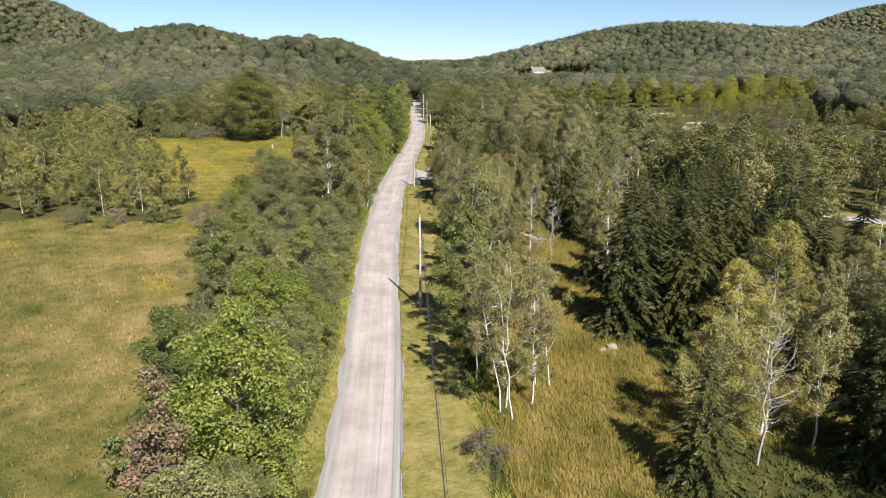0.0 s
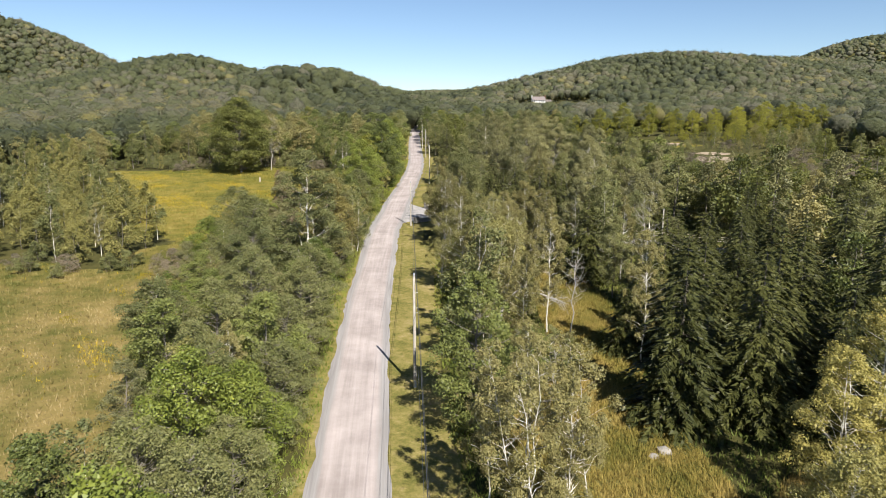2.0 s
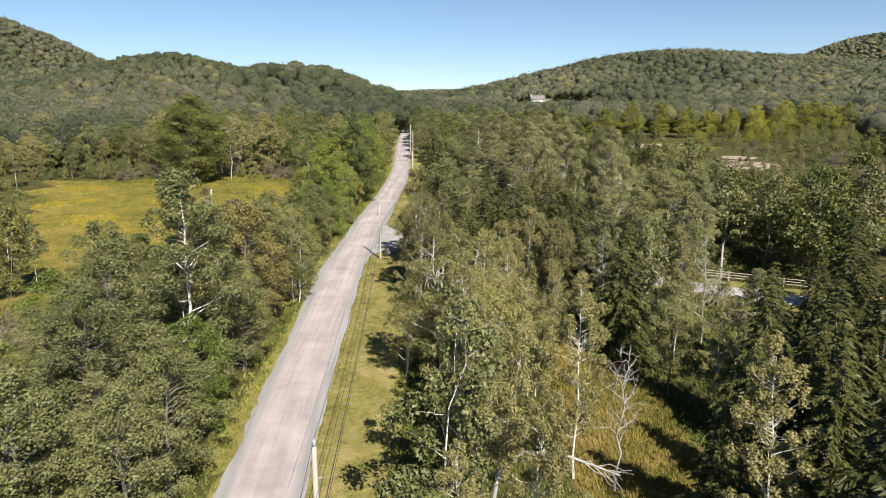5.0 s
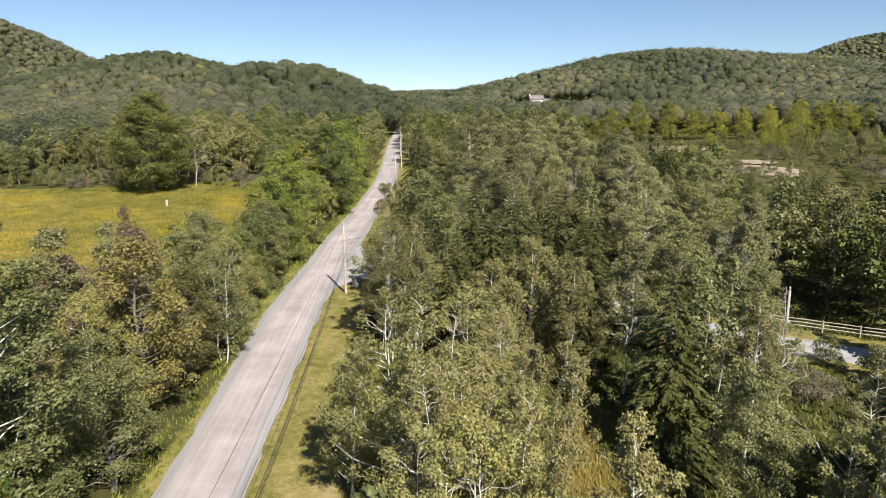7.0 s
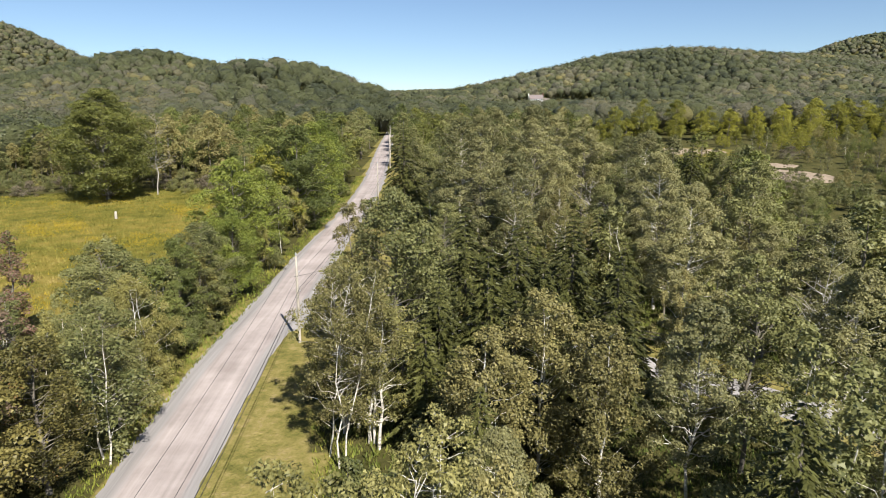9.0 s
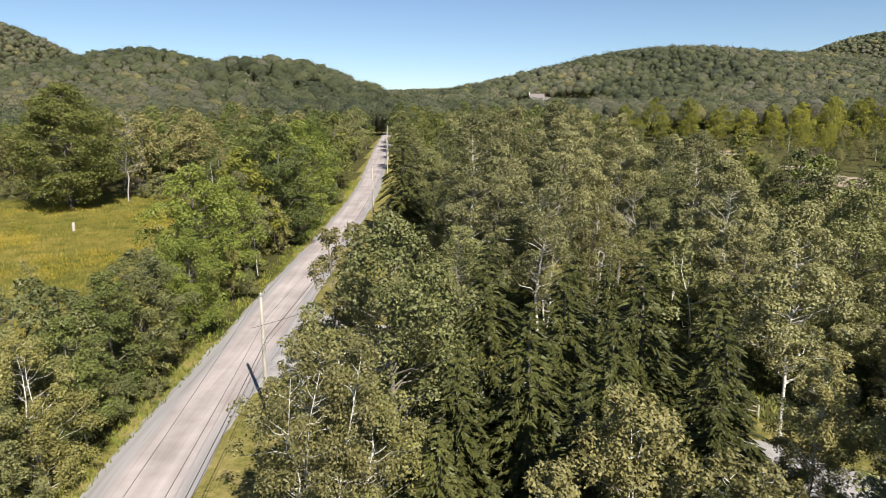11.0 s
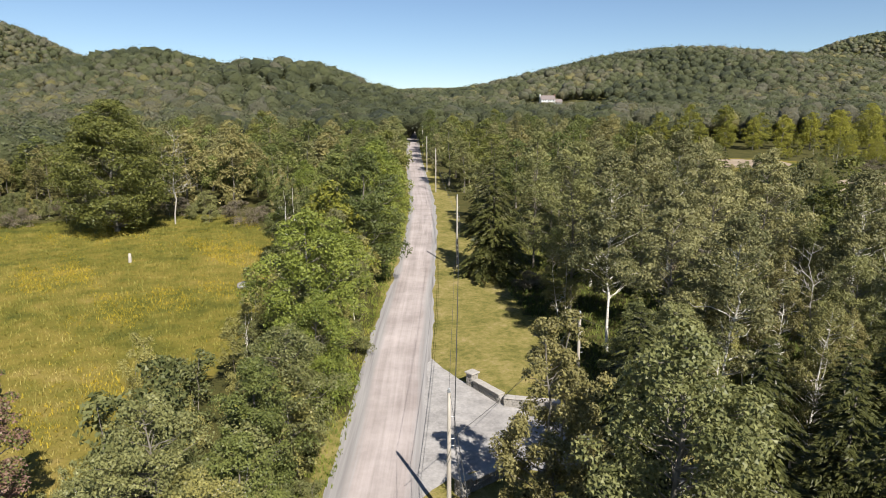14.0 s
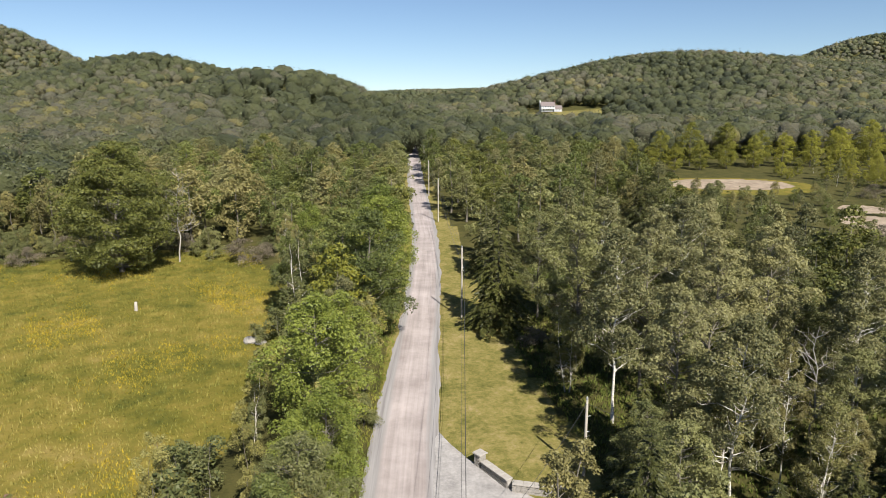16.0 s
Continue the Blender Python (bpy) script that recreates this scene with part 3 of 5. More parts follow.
T_POPLAR = [broadleaf("poplar_tree", 5, 16.0, 3.9, 0.26, 22800, 0.106, SILVER, BARK, "tall", 72, 0.23, label="tall silvery-leaved poplar in the wood", group="poplars", limb=0.8, trunk_r=0.16),
            broadleaf("poplar_tree", 6, 15.0, 3.6, 0.30, 22800, 0.106, SILVER, BIRCH, "tall", 66, 0.24, label="silvery poplar with a pale trunk", group="poplars", limb=0.8, trunk_r=0.13),
            broadleaf("poplar_tree", 7, 14.5, 4.0, 0.20, 22800, 0.106, SHRUB, BARK, "round", 70, 0.24, label="grey-green poplar in the wood", group="poplars", limb=0.8, trunk_r=0.15)]
T_BIRCH = [broadleaf("birch_tree", 8, 12.5, 2.7, 0.22, 19000, 0.077, OLIVE, BIRCH, "tall", 80, 0.20, 3, "white-stemmed birch clump with thin olive leaves", group="birches", limb=0.9, flat=1.25, loose=0.15, trunk_r=0.062),
           broadleaf("birch_tree", 9, 12.0, 2.2, 0.24, 16150, 0.077, OLIVE, BIRCH, "tall", 70, 0.21, 1, "slender white-stemmed birch with olive leaves", group="birches", limb=0.9, flat=1.25, loose=0.15, trunk_r=0.08),
           broadleaf("birch_tree", 10, 12.0, 3.0, 0.16, 19000, 0.080, YELLOW, BIRCH, "tall", 80, 0.20, 2, "yellowing birch with white stems", group="birches", limb=0.9, flat=1.2, loose=0.15, trunk_r=0.09)]
T_SPRUCE = [spruce(12, 13.0, 4.2, 36, "dark green spruce with drooping boughs"), spruce(13, 11.0, 3.0, 28, "slim dark green spruce tree")]
T_THIN = [broadleaf("young_tree", 14, 8.0, 2.0, 0.08, 7410, 0.089, SAPLING, BARK, "tall", 46, 0.25, 2, "thin young tree with yellow-green leaves", group="saplings", limb=0.8, flat=1.15, loose=0.2, trunk_r=0.05),
          broadleaf("young_tree", 15, 7.0, 1.8, 0.08, 6555, 0.089, SHRUB, BIRCH, "tall", 42, 0.25, 2, "thin young tree with a pale stem", group="saplings", limb=0.9, flat=1.15, loose=0.2, trunk_r=0.045)]
T_SHRUB = [broadleaf("shrub", 16, 2.6, 1.8, 0.0, 3549, 0.083, SHRUB, BARK, "round", 26, 0.32, 3, "rounded green shrub in the grass", "shrub", "shrubs"),
           broadleaf("shrub", 17, 2.2, 1.8, 0.0, 3003, 0.077, GREY, BARK, "round", 24, 0.32, 3, "brownish-grey shrub in the grass", "shrub", "shrubs")]
T_RED = [broadleaf("red_maple", 18, 11.5, 2.9, 0.12, 12825, 0.111, RED, BARK, "cone", 60, 0.25, label="reddening maple at the meadow's edge", group="roadside trees")]
T_GIANT = [broadleaf("great_maple", 22, 20.0, 10.3, 0.05, 64000, 0.20, DARK, BARK, "round", 180, 0.205, label="great dark green maple standing in the meadow", limb=0.4, flat=0.52, loose=0.72)]
T_DEAD = [bare_tree(20, 11.0, 3.2, DEADWOOD, "bleached dead tree with bare limbs"), bare_tree(21, 10.0, 2.6, DEADWOOD, "bare white birch without leaves")]
T_MIDWOOD = [broadleaf("forest_tree", 30, 13.0, 4.6, 0.08, 4200, 0.252, GREEN, BARK, "round", 50, 0.27, label="green leafy tree in the woodland", group="woodland trees", limb=0.0),
             broadleaf("ash_tree", 31, 14.0, 4.2, 0.10, 4200, 0.238, SHRUB, BARK, "tall", 50, 0.27, label="grey-green tree in the woodland", group="woodland trees", limb=0.0),
             broadleaf("poplar_tree", 32, 14.5, 4.0, 0.12, 4200, 0.238, SILVER, BARK, "tall", 50, 0.27, label="silvery leaved tree in the woodland", group="woodland trees", limb=0.0),
             broadleaf("forest_tree", 33, 12.0, 4.4, 0.08, 4200, 0.238, OLIVE, BARK, "round", 50, 0.27, label="olive leaved tree in the woodland", group="woodland trees", limb=0.0),
             broadleaf("forest_tree", 34, 12.0, 4.6, 0.08, 4200, 0.252, DARK, BARK, "round", 50, 0.27, label="dark green tree in the woodland", group="woodland trees", limb=0.0)]
T_GOLD = [broadleaf("sugar_maple", 40, 12.5, 5.0, 0.04, 6000, 0.224, SUNNY, BARK, "round", 60, 0.24, label="yellow-green sugar maple at the wood's edge", group="sugar maples", limb=0.0),
          broadleaf("sugar_maple", 41, 13.0, 4.4, 0.06, 6000, 0.224, SUNNY, BARK, "tall", 60, 0.24, label="tall yellow-green sugar maple at the wood's edge", group="sugar maples", limb=0.0)]
T_WIDE = [broadleaf("birch_tree", 50, 12.0, 4.0, 0.10, 26600, 0.088, GOLDLEAF, BIRCH, "round", 90, 0.20, 2, "wide golden-yellow birch with white stems", group="birches", limb=0.6, flat=1.0, loose=0.2, trunk_r=0.09),
          broadleaf("birch_tree", 51, 10.5, 3.8, 0.03, 26600, 0.084, SAPLING, BIRCH, "tall", 95, 0.20, 2, "wide leafy birch with olive leaves", group="birches", limb=0.6, flat=1.0, loose=0.2, trunk_r=0.08)]
T_FIELD = [broadleaf("young_tree", 55, 8.5, 2.3, 0.05, 3639, 0.132, SAPLING, BARK, "tall", 46, 0.25, 1, "young yellow-green tree in the old field", group="saplings", limb=0.0, flat=1.1, loose=0.2, trunk_r=0.05),
           broadleaf("young_tree", 56, 8.0, 2.0, 0.05, 3360, 0.128, SHRUB, BIRCH, "tall", 42, 0.26, 1, "young grey-green tree with a pale stem", group="saplings", limb=0.25, flat=1.1, loose=0.2, trunk_r=0.05)]
T_ASPEN = [broadleaf("aspen_tree", 61, 17.0, 4.4, 0.10, 32000, 0.11, SHRUB, BIRCH, "tall", 95, 0.21, 1, "tall aspen with a white trunk and grey-green leaves", group="roadside trees", limb=0.45, trunk_r=0.17, loose=0.5)]
T_RUST = [broadleaf("maple_tree", 62, 12.5, 4.4, 0.03, 24000, 0.115, RUST, BARK, "round", 85, 0.23, label="green maple with leaves turning rusty red", group="roadside trees"),
          broadleaf("maple_tree", 63, 12.0, 3.6, 0.05, 18000, 0.115, BRONZE, BARK, "round", 75, 0.23, label="bronze and maroon leaved maple beside the road", group="roadside trees")]
T_GNARL = [broadleaf("birch_tree", 64, 11.5, 4.2, 0.20, 20000, 0.10, YELLOW, BIRCH, "round", 80, 0.21, 3, "golden birch with bare gnarled white limbs", group="birches", limb=1.0, flat=1.0, loose=0.1, trunk_r=0.13)]
T_ALDER = [broadleaf("alder_tree", 65, 12.0, 4.0, 0.0, 26000, 0.11, GREEN, BARK, "tall", 90, 0.22, label="dense dark green tree standing on the verge", group="roadside trees", loose=0.6)]
T_BROWN = [broadleaf("birch_tree", 66, 12.0, 2.9, 0.0, 27000, 0.10, OLIVE, BARK, "tall", 85, 0.22, 2, "thin-leaved olive birch beside the drive", group="birches", limb=0.7, flat=1.1, loose=0.35),
           broadleaf("birch_tree", 67, 10.5, 3.6, 0.03, 20000, 0.10, OLIVE, BIRCH, "tall", 90, 0.20, 2, "olive birch standing before the spruces", group="birches", limb=0.5, flat=1.1, loose=0.3, trunk_r=0.08)]
HEIGHT = {t.name: h for t, h in zip(T_ASPEN + T_RUST + T_GNARL + T_ALDER + T_BROWN + T_FIELD + T_WIDE + T_GOLD + T_MAPLE + T_ASH + T_POPLAR + T_BIRCH + T_SPRUCE + T_THIN + T_SHRUB + T_RED + T_GIANT + T_DEAD + T_MIDWOOD,
                                    [17, 12.5, 12, 11.5, 12, 12, 10.5, 8.5, 8, 12, 10.5, 12.5, 13, 12.5, 12, 13, 14.5, 16, 15, 14.5, 12.5, 12, 12, 13, 11, 8, 7, 2.6, 2.2, 11.5, 20, 11, 10, 13, 14, 14.5, 12, 12])}
TAKEN = []


def stand(kinds, spots):
    """Trees at known places: x, y, height and which of the kind."""
    for x, y, h, k in spots:
        tree = kinds[k]
        placed(tree, USED, x, y, h / HEIGHT[tree.name], RNG.uniform(0, 360))
        TAKEN.append((x, y, 0.19 * h if kinds is not T_SHRUB else 0.8))


# trees that stand out
stand(T_RED, [(-12.4, 25.5, 12.0, 0), (-28.0, 124.1, 10.0, 0)])
stand(T_GIANT, [(-57, 198, 20.5, 0)])
stand(T_ALDER, [(2.6, 56.2, 11.6, 0)])
stand(T_ASPEN, [(-15.0, 83.6, 17.4, 0)])
stand(T_RUST, [(-15.3, 99.0, 12.6, 0), (-18.5, 105.5, 11.5, 1), (-20.5, 99.5, 11.0, 1), (-14.6, 105.0, 9.0, 0)])
stand(T_GNARL, [(0.6, 111.6, 10.6, 0), (2.4, 109.6, 9.4, 0)])
stand(T_BROWN, [(-0.6, 123.4, 12.3, 0), (11.6, 106.2, 10.6, 1), (14.2, 103.6, 9.8, 1), (8.6, 103.4, 9.6, 1)])
stand(T_GOLD, [(-17.2, 162.0, 13.2, 1)])
stand(T_MAPLE, [(-10.8, 31.0, 12.6, 0), (-16.4, 145.2, 13.4, 0), (-14.8, 138.5, 9.0, 0), (-15.4, 151.5, 11.5, 0), (-14.4, 168.6, 15.6, 1), (-18.0, 172.5, 15, 1), (-13.9, 178, 15.5, 0), (-14.6, 191, 15, 0), (-15.5, 200, 15, 1), (-14.0, 46.5, 10.2, 0), (-12.6, 57, 9.8, 1)])
stand(T_ASH, [(3.4, 118.0, 14.4, 0), (-15.6, 156.5, 11.5, 1), (-26, 93, 12, 0), (-19, 78, 11, 0), (-22, 86, 12, 0), (-14, 49, 9.5, 0), (-17, 56, 8.5, 0), (-16, 66, 11, 0), (-21, 100, 13, 1)])
stand(T_SPRUCE, [(17.0, 57.3, 14.2, 0), (22.6, 57.5, 13, 0), (26.0, 62, 13.5, 0), (20.8, 63.6, 13, 0), (30, 66, 13, 0), (26.5, 70, 13, 0), (33, 60, 13, 0), (21.5, 69, 11, 1), (29.2, 57.5, 11, 0), (25.4, 76, 12, 0), (30.5, 79, 12, 0), (16.6, 69.9, 7.6, 0), (26.6, 85.5, 10.4, 0), (31, 87.5, 10.5, 0), (36, 83, 12, 0), (33.5, 72.5, 12.5, 0), (38, 68, 14, 0), (15.2, 34.0, 8.6, 0), (8.2, 121, 12.5, 0), (11.5, 117, 12, 0), (6.2, 112.6, 10, 1), (13, 122, 11.5, 1), (16.5, 128, 9.5, 1), (1.0, 172.6, 15.6, 0), (1.5, 196, 12, 0), (10.5, 108.6, 10, 1), (14.5, 145, 9, 1), (9.3, 113, 11.5, 0), (15.5, 117.5, 12.5, 0), (19.0, 117.0, 11, 1), (12.6, 112, 11, 0), (17, 111.5, 11, 0), (7.0, 104.6, 8.6, 0), (8.0, 100.4, 8.2, 0), (5.4, 108.6, 8.4, 1), (36, 90, 10, 0), (40, 98, 11, 0), (43.5, 103, 12, 0), (37.5, 94, 10, 1), (4.4, 126.6, 12.0, 0), (7.8, 138.0, 9.5, 0)])
stand(T_BIRCH, [(4.5, 42.2, 12.0, 0), (6.5, 43.5, 10.5, 1), (2.6, 47.5, 9.5, 1), (24.0, 38.0, 11, 1), (7.6, 46.5, 11, 0), (5.4, 51.5, 10, 1), (27.5, 45, 11, 1), (6.8, 66, 10.5, 1), (4.6, 71, 11.5, 0), (2.6, 86, 12.8, 2), (5.5, 83, 11.5, 0), (8, 90, 11, 1), (0.3, 108, 12.0, 0), (9.5, 86, 10.5, 0), (17.3, 66.8, 12.2, 1), (10.4, 75.2, 12.5, 1), (8.1, 85.4, 10.2, 1), (-0.3, 89.6, 9.2, 2), (3.9, 77.2, 10.6, 2), (7.2, 81.0, 10.4, 2), (6.4, 87.2, 9.6, 2)])
stand(T_WIDE, [(26.0, 50.5, 12.0, 0), (23.0, 46.5, 10, 0), (17.8, 38.5, 9.0, 1), (21.8, 40.0, 9.5, 1), (5.8, 79, 10.5, 1), (-15.0, 117, 8.5, 1), (-16.7, 94.9, 10.0, 1)])
stand(T_ASH, [(-10.0, 26.8, 7.0, 0), (-14.2, 30.0, 7.5, 0), (-11.4, 38.5, 9.0, 0), (-10.9, 43.5, 8.0, 0), (-11.3, 53.5, 8.0, 0), (-12.2, 60.5, 8.5, 0), (-12.4, 67.5, 9.5, 0), (-13.0, 74, 9.5, 0), (-13.6, 90.5, 9.5, 0), (-14.2, 112, 8.5, 0)])
stand(T_MAPLE, [(-11.6, 48.5, 8.5, 0), (-13.4, 80, 8.5, 0), (-15.2, 121, 8, 1), (-16.2, 128, 8.5, 1), (-16.5, 136, 7.5, 0)])
stand(T_DEAD, [(22.9, 142, 11.5, 0), (28.6, 108.5, 11, 0), (19.6, 36.2, 10.5, 1), (-50, 204, 16, 0), (26, 96, 10, 0), (12.5, 74, 9, 1), (8.2, 56.5, 7.0, 1)])
stand(T_POPLAR, [(6.8, 128.2, 11.5, 2), (7, 134.5, 9.5, 2), (10, 139, 16, 0), (13, 135, 15, 1), (9, 149, 17.5, 1), (13, 154, 18.5, 0), (17, 148, 17.5, 0), (8, 160, 17.5, 2), (18, 160, 18.5, 1), (24, 152, 17.5, 0), (30, 148, 16, 1), (23, 164, 17.5, 0), (12, 168, 17, 1), (6.5, 176, 14, 2), (27, 134, 15, 1), (25, 121, 14, 1), (33, 128, 15, 2), (18, 102, 11.5, 1), (27.5, 105.5, 12, 1), (25.5, 99, 10.5, 2), (23, 106.5, 12.5, 2)])
stand(T_SHRUB, [(-16.5, 33, 4.5, 0), (-13.2, 29, 4.2, 0), (-21.5, 49, 2.2, 0), (-20, 45, 2.4, 0), (-44, 97, 2.4, 0), (-50, 97.5, 2.3, 1), (-57, 98, 2.2, 1), (-36, 118, 2.5, 0), (-37, 104, 2.0, 0), (-26, 142, 2.5, 0), (0.8, 45, 2.2, 0), (3.6, 60, 2.5, 0), (2.5, 37, 2.0, 1), (-27, 168, 2.6, 0), (-30, 198, 3.0, 0)])


def free(x, y, r):
    return all((x - a) ** 2 + (y - b) ** 2 > (r + c) ** 2 for a, b, c in TAKEN)


def scatter(x0, x1, y0, y1, gap, ok, kinds, weights, h0, h1, limit=400):
    """Trees over a stretch of the plan, kept apart, where ok(x, y) allows."""
    count = 0
    for y in np.arange(y0, y1, gap):
        for x in np.arange(x0, x1, gap):
            px, py = x + RNG.uniform(0, gap), y + RNG.uniform(0, gap)
            if count >= limit or not ok(px, py) or not free(px, py, gap * 0.28):
                continue
            tree = kinds[RNG.choice(len(kinds), p=np.array(weights) / sum(weights))]
            h = RNG.uniform(h0, h1)
            placed(tree, USED, px, py, h / HEIGHT[tree.name], RNG.uniform(0, 360), RNG.uniform(0.9, 1.1))
            TAKEN.append((px, py, gap * 0.28))
            count += 1


def open_way(x, y, room=1.8):
    return bool(road_x(y) - 2.6 - room < x < max(float(lawn_right(y)), float(road_x(y)) + 2.6)) or (float(drive_distance(x, y)) < 3.4 and x > -8)


# the row between road and meadow
scatter(-30, -8, 112, 172, 3.6, lambda x, y: meadow_right(y) < x < -18.5 - 1.5 * (y > 140) and y > 114, T_FIELD + T_THIN + T_SHRUB[:1], [2, 2, 1.5, 2, 1.5], 3.2, 7.2)
scatter(-30, -8, 14, 135, 3.7, lambda x, y: meadow_right(y) < x and not (y > 112 and x < -18.5) and not open_way(x, y, 1.3 + 2.2 * (y > 114)), T_MAPLE + T_ASH + T_THIN + T_BIRCH[1:2], [2, 2, 4, 3, 1, 2, 1.5], 7.0, 10.5)
scatter(-30, -8, 135, 207, 4.0, lambda x, y: meadow_right(y) < x and not (y < 172 and x < -20) and not open_way(x, y, 3.4), T_MAPLE + T_THIN + T_BIRCH[1:2], [2, 3, 2, 2, 1], 7.0, 11.0)
scatter(-16, -8, 30, 200, 3.2, lambda x, y: road_x(y) - 6.5 < x < road_x(y) - 3.6, T_SHRUB[:1], [1], 1.4, 2.6)
# sunlit maples behind the sand patch
stand(T_GOLD, [(x, 312 + 0.22 * (x - 60) + 5 * math.sin(x * 1.7), 12.0 + 3.0 * math.sin(x * 2.3), int(k % 4 == 2)) for k, x in enumerate(np.arange(54, 190, 10.8))])
stand(T_GOLD, [(x, 324 + 0.22 * (x - 60) + 4 * math.sin(x * 1.1), 13.0 + 3.0 * math.sin(x * 3.1), int(k % 3 == 1)) for k, x in enumerate(np.arange(50, 190, 12.5))])
stand(T_FIELD, [(float(road_x(y)) - 5.0 - 1.1 * (k % 3), y, 5.6 + 0.9 * (k % 4), k % 2) for k, y in enumerate(np.arange(113, 172, 2.9))])
# young growth in the field
scatter(-124, -42, 100, 172, 4.5, lambda x, y: not bool(in_meadow(x, y)) and x > -0.95 * y, T_FIELD + T_BIRCH[1:2], [5, 2.5, 0.5], 6.5, 10.5, 140)
scatter(-150, -92, 165, 214, 6.5, lambda x, y: not bool(in_meadow(x, y)) and x > -0.95 * y, T_FIELD, [2, 3], 7, 11, 30)
scatter(-100, -38, 202, 213, 4.0, lambda x, y: y > 202 + 4 * np.sin(x * 0.09), T_SHRUB + T_FIELD, [3, 1, 1.5, 1], 2.5, 4.5)
scatter(-58, -38, 94, 101, 4.6, lambda x, y: True, T_SHRUB, [1, 1], 1.6, 2.8)
# woods beyond the lawn
def evergreens(x, y):
    """Two stands where spruces alone grow."""
    return (15 < x < 37 and 52 < y < 80) or (5 < x < 20.5 and 107 < y < 130)


scatter(15, 37, 52, 130, 4.6, lambda x, y: evergreens(x, y) and not bool(in_meadow(x, y)) and not open_way(x, y), T_SPRUCE, [2, 1], 8.5, 12.0)
scatter(-2, 34, 55, 160, 4.2, lambda x, y: not evergreens(x, y) and not (x < 5 and 88 < y < 132) and not (7 < x < 16 and 58 < y < 74) and not bool(in_meadow(x, y)) and not open_way(x, y) and x > lawn_right(y) + 1.0 and not (24 < x < 43 and 92 < y < 111), T_BIRCH + T_POPLAR + T_SPRUCE + T_THIN, [1.5, 2.5, 1.2, 1.2, 1.2, 3.5, 1.2, 1.6, 1, 2], 8.0, 12.5)
scatter(1, 40, 55, 205, 6.5, lambda x, y: not bool(in_meadow(x, y)) and not open_way(x, y) and x > lawn_right(y) + 1.5, T_SHRUB, [3, 1], 2.0, 3.2, 60)
scatter(26, 62, 28, 60, 5.0, lambda x, y: not bool(in_meadow(x, y)), T_BIRCH + T_SPRUCE + T_POPLAR[2:] + T_ASH[:1], [1.2, 1.2, 1, 2, 2, 1, 0.7], 8, 12)
scatter(34, 50, 60, 205, 6.0, lambda x, y: float(drive_distance(x, y)) > 3.5 and not (24 < x < 43 and 92 < y < 111), T_MIDWOOD + T_SPRUCE[1:] + T_POPLAR[2:], [1.5, 2, 2, 2, 1, 2, 1], 9, 13.5)
scatter(-2, 34, 160, 205, 5.4, lambda x, y: x > lawn_right(y) + 1.0, T_MIDWOOD[1:3] + T_POPLAR[:2] + T_SPRUCE[:1], [2, 2.5, 1, 1, 1], 10, 15)
scatter(50, 125, 130, 165, 7.0, lambda x, y: True, T_MIDWOOD, [1.5, 2, 2, 2, 1.5], 5.0, 8.0)
scatter(50, 125, 165, 206, 6.0, lambda x, y: not bool(in_meadow(x, y)), T_MIDWOOD + T_SHRUB, [1.5, 1.5, 1.5, 1.5, 1, 2.5, 1.5], 2.8, 5.2)
scatter(50, 110, 60, 132, 8.8, lambda x, y: float(drive_distance(x, y)) > 4, T_MIDWOOD + T_SPRUCE[1:], [2, 2, 2, 2, 1.5, 2], 10, 14)
scatter(50, 118, 205, 276, 7.0, lambda x, y: not bool(in_meadow(x, y)), T_MIDWOOD + T_SHRUB, [1.5, 2, 2, 2, 1, 2, 1.5], 2.6, 5.2)
scatter(118, 156, 140, 280, 7.6, lambda x, y: not bool(in_meadow(x, y)), T_MIDWOOD, [2, 2, 1.5, 2, 1.5], 5.5, 10.0, 80)
scatter(-128, -84, 206, 228, 6.6, lambda x, y: not bool(in_meadow(x, y)), T_MIDWOOD, [2, 2, 1.5, 3, 1], 6.5, 11.0, 40)
scatter(104, 185, 262, 312, 7.5, lambda x, y: not bool(in_meadow(x, y)), T_GOLD + T_FIELD, [2, 2, 1, 2], 4.0, 8.5)
scatter(-14, 50, 205, 330, 8.0, lambda x, y: not open_way(x, y) and (x > lawn_right(y) or x < road_x(y) - 4), T_MIDWOOD + T_SPRUCE[:1], [2, 2, 2, 1, 2, 1], 10, 14)
scatter(-92, -12, 207, 300, 6.5, lambda x, y: not open_way(x, y) and not bool(in_meadow(x, y)), T_MIDWOOD, [2, 2.5, 2, 2, 1], 9.5, 15, 150)


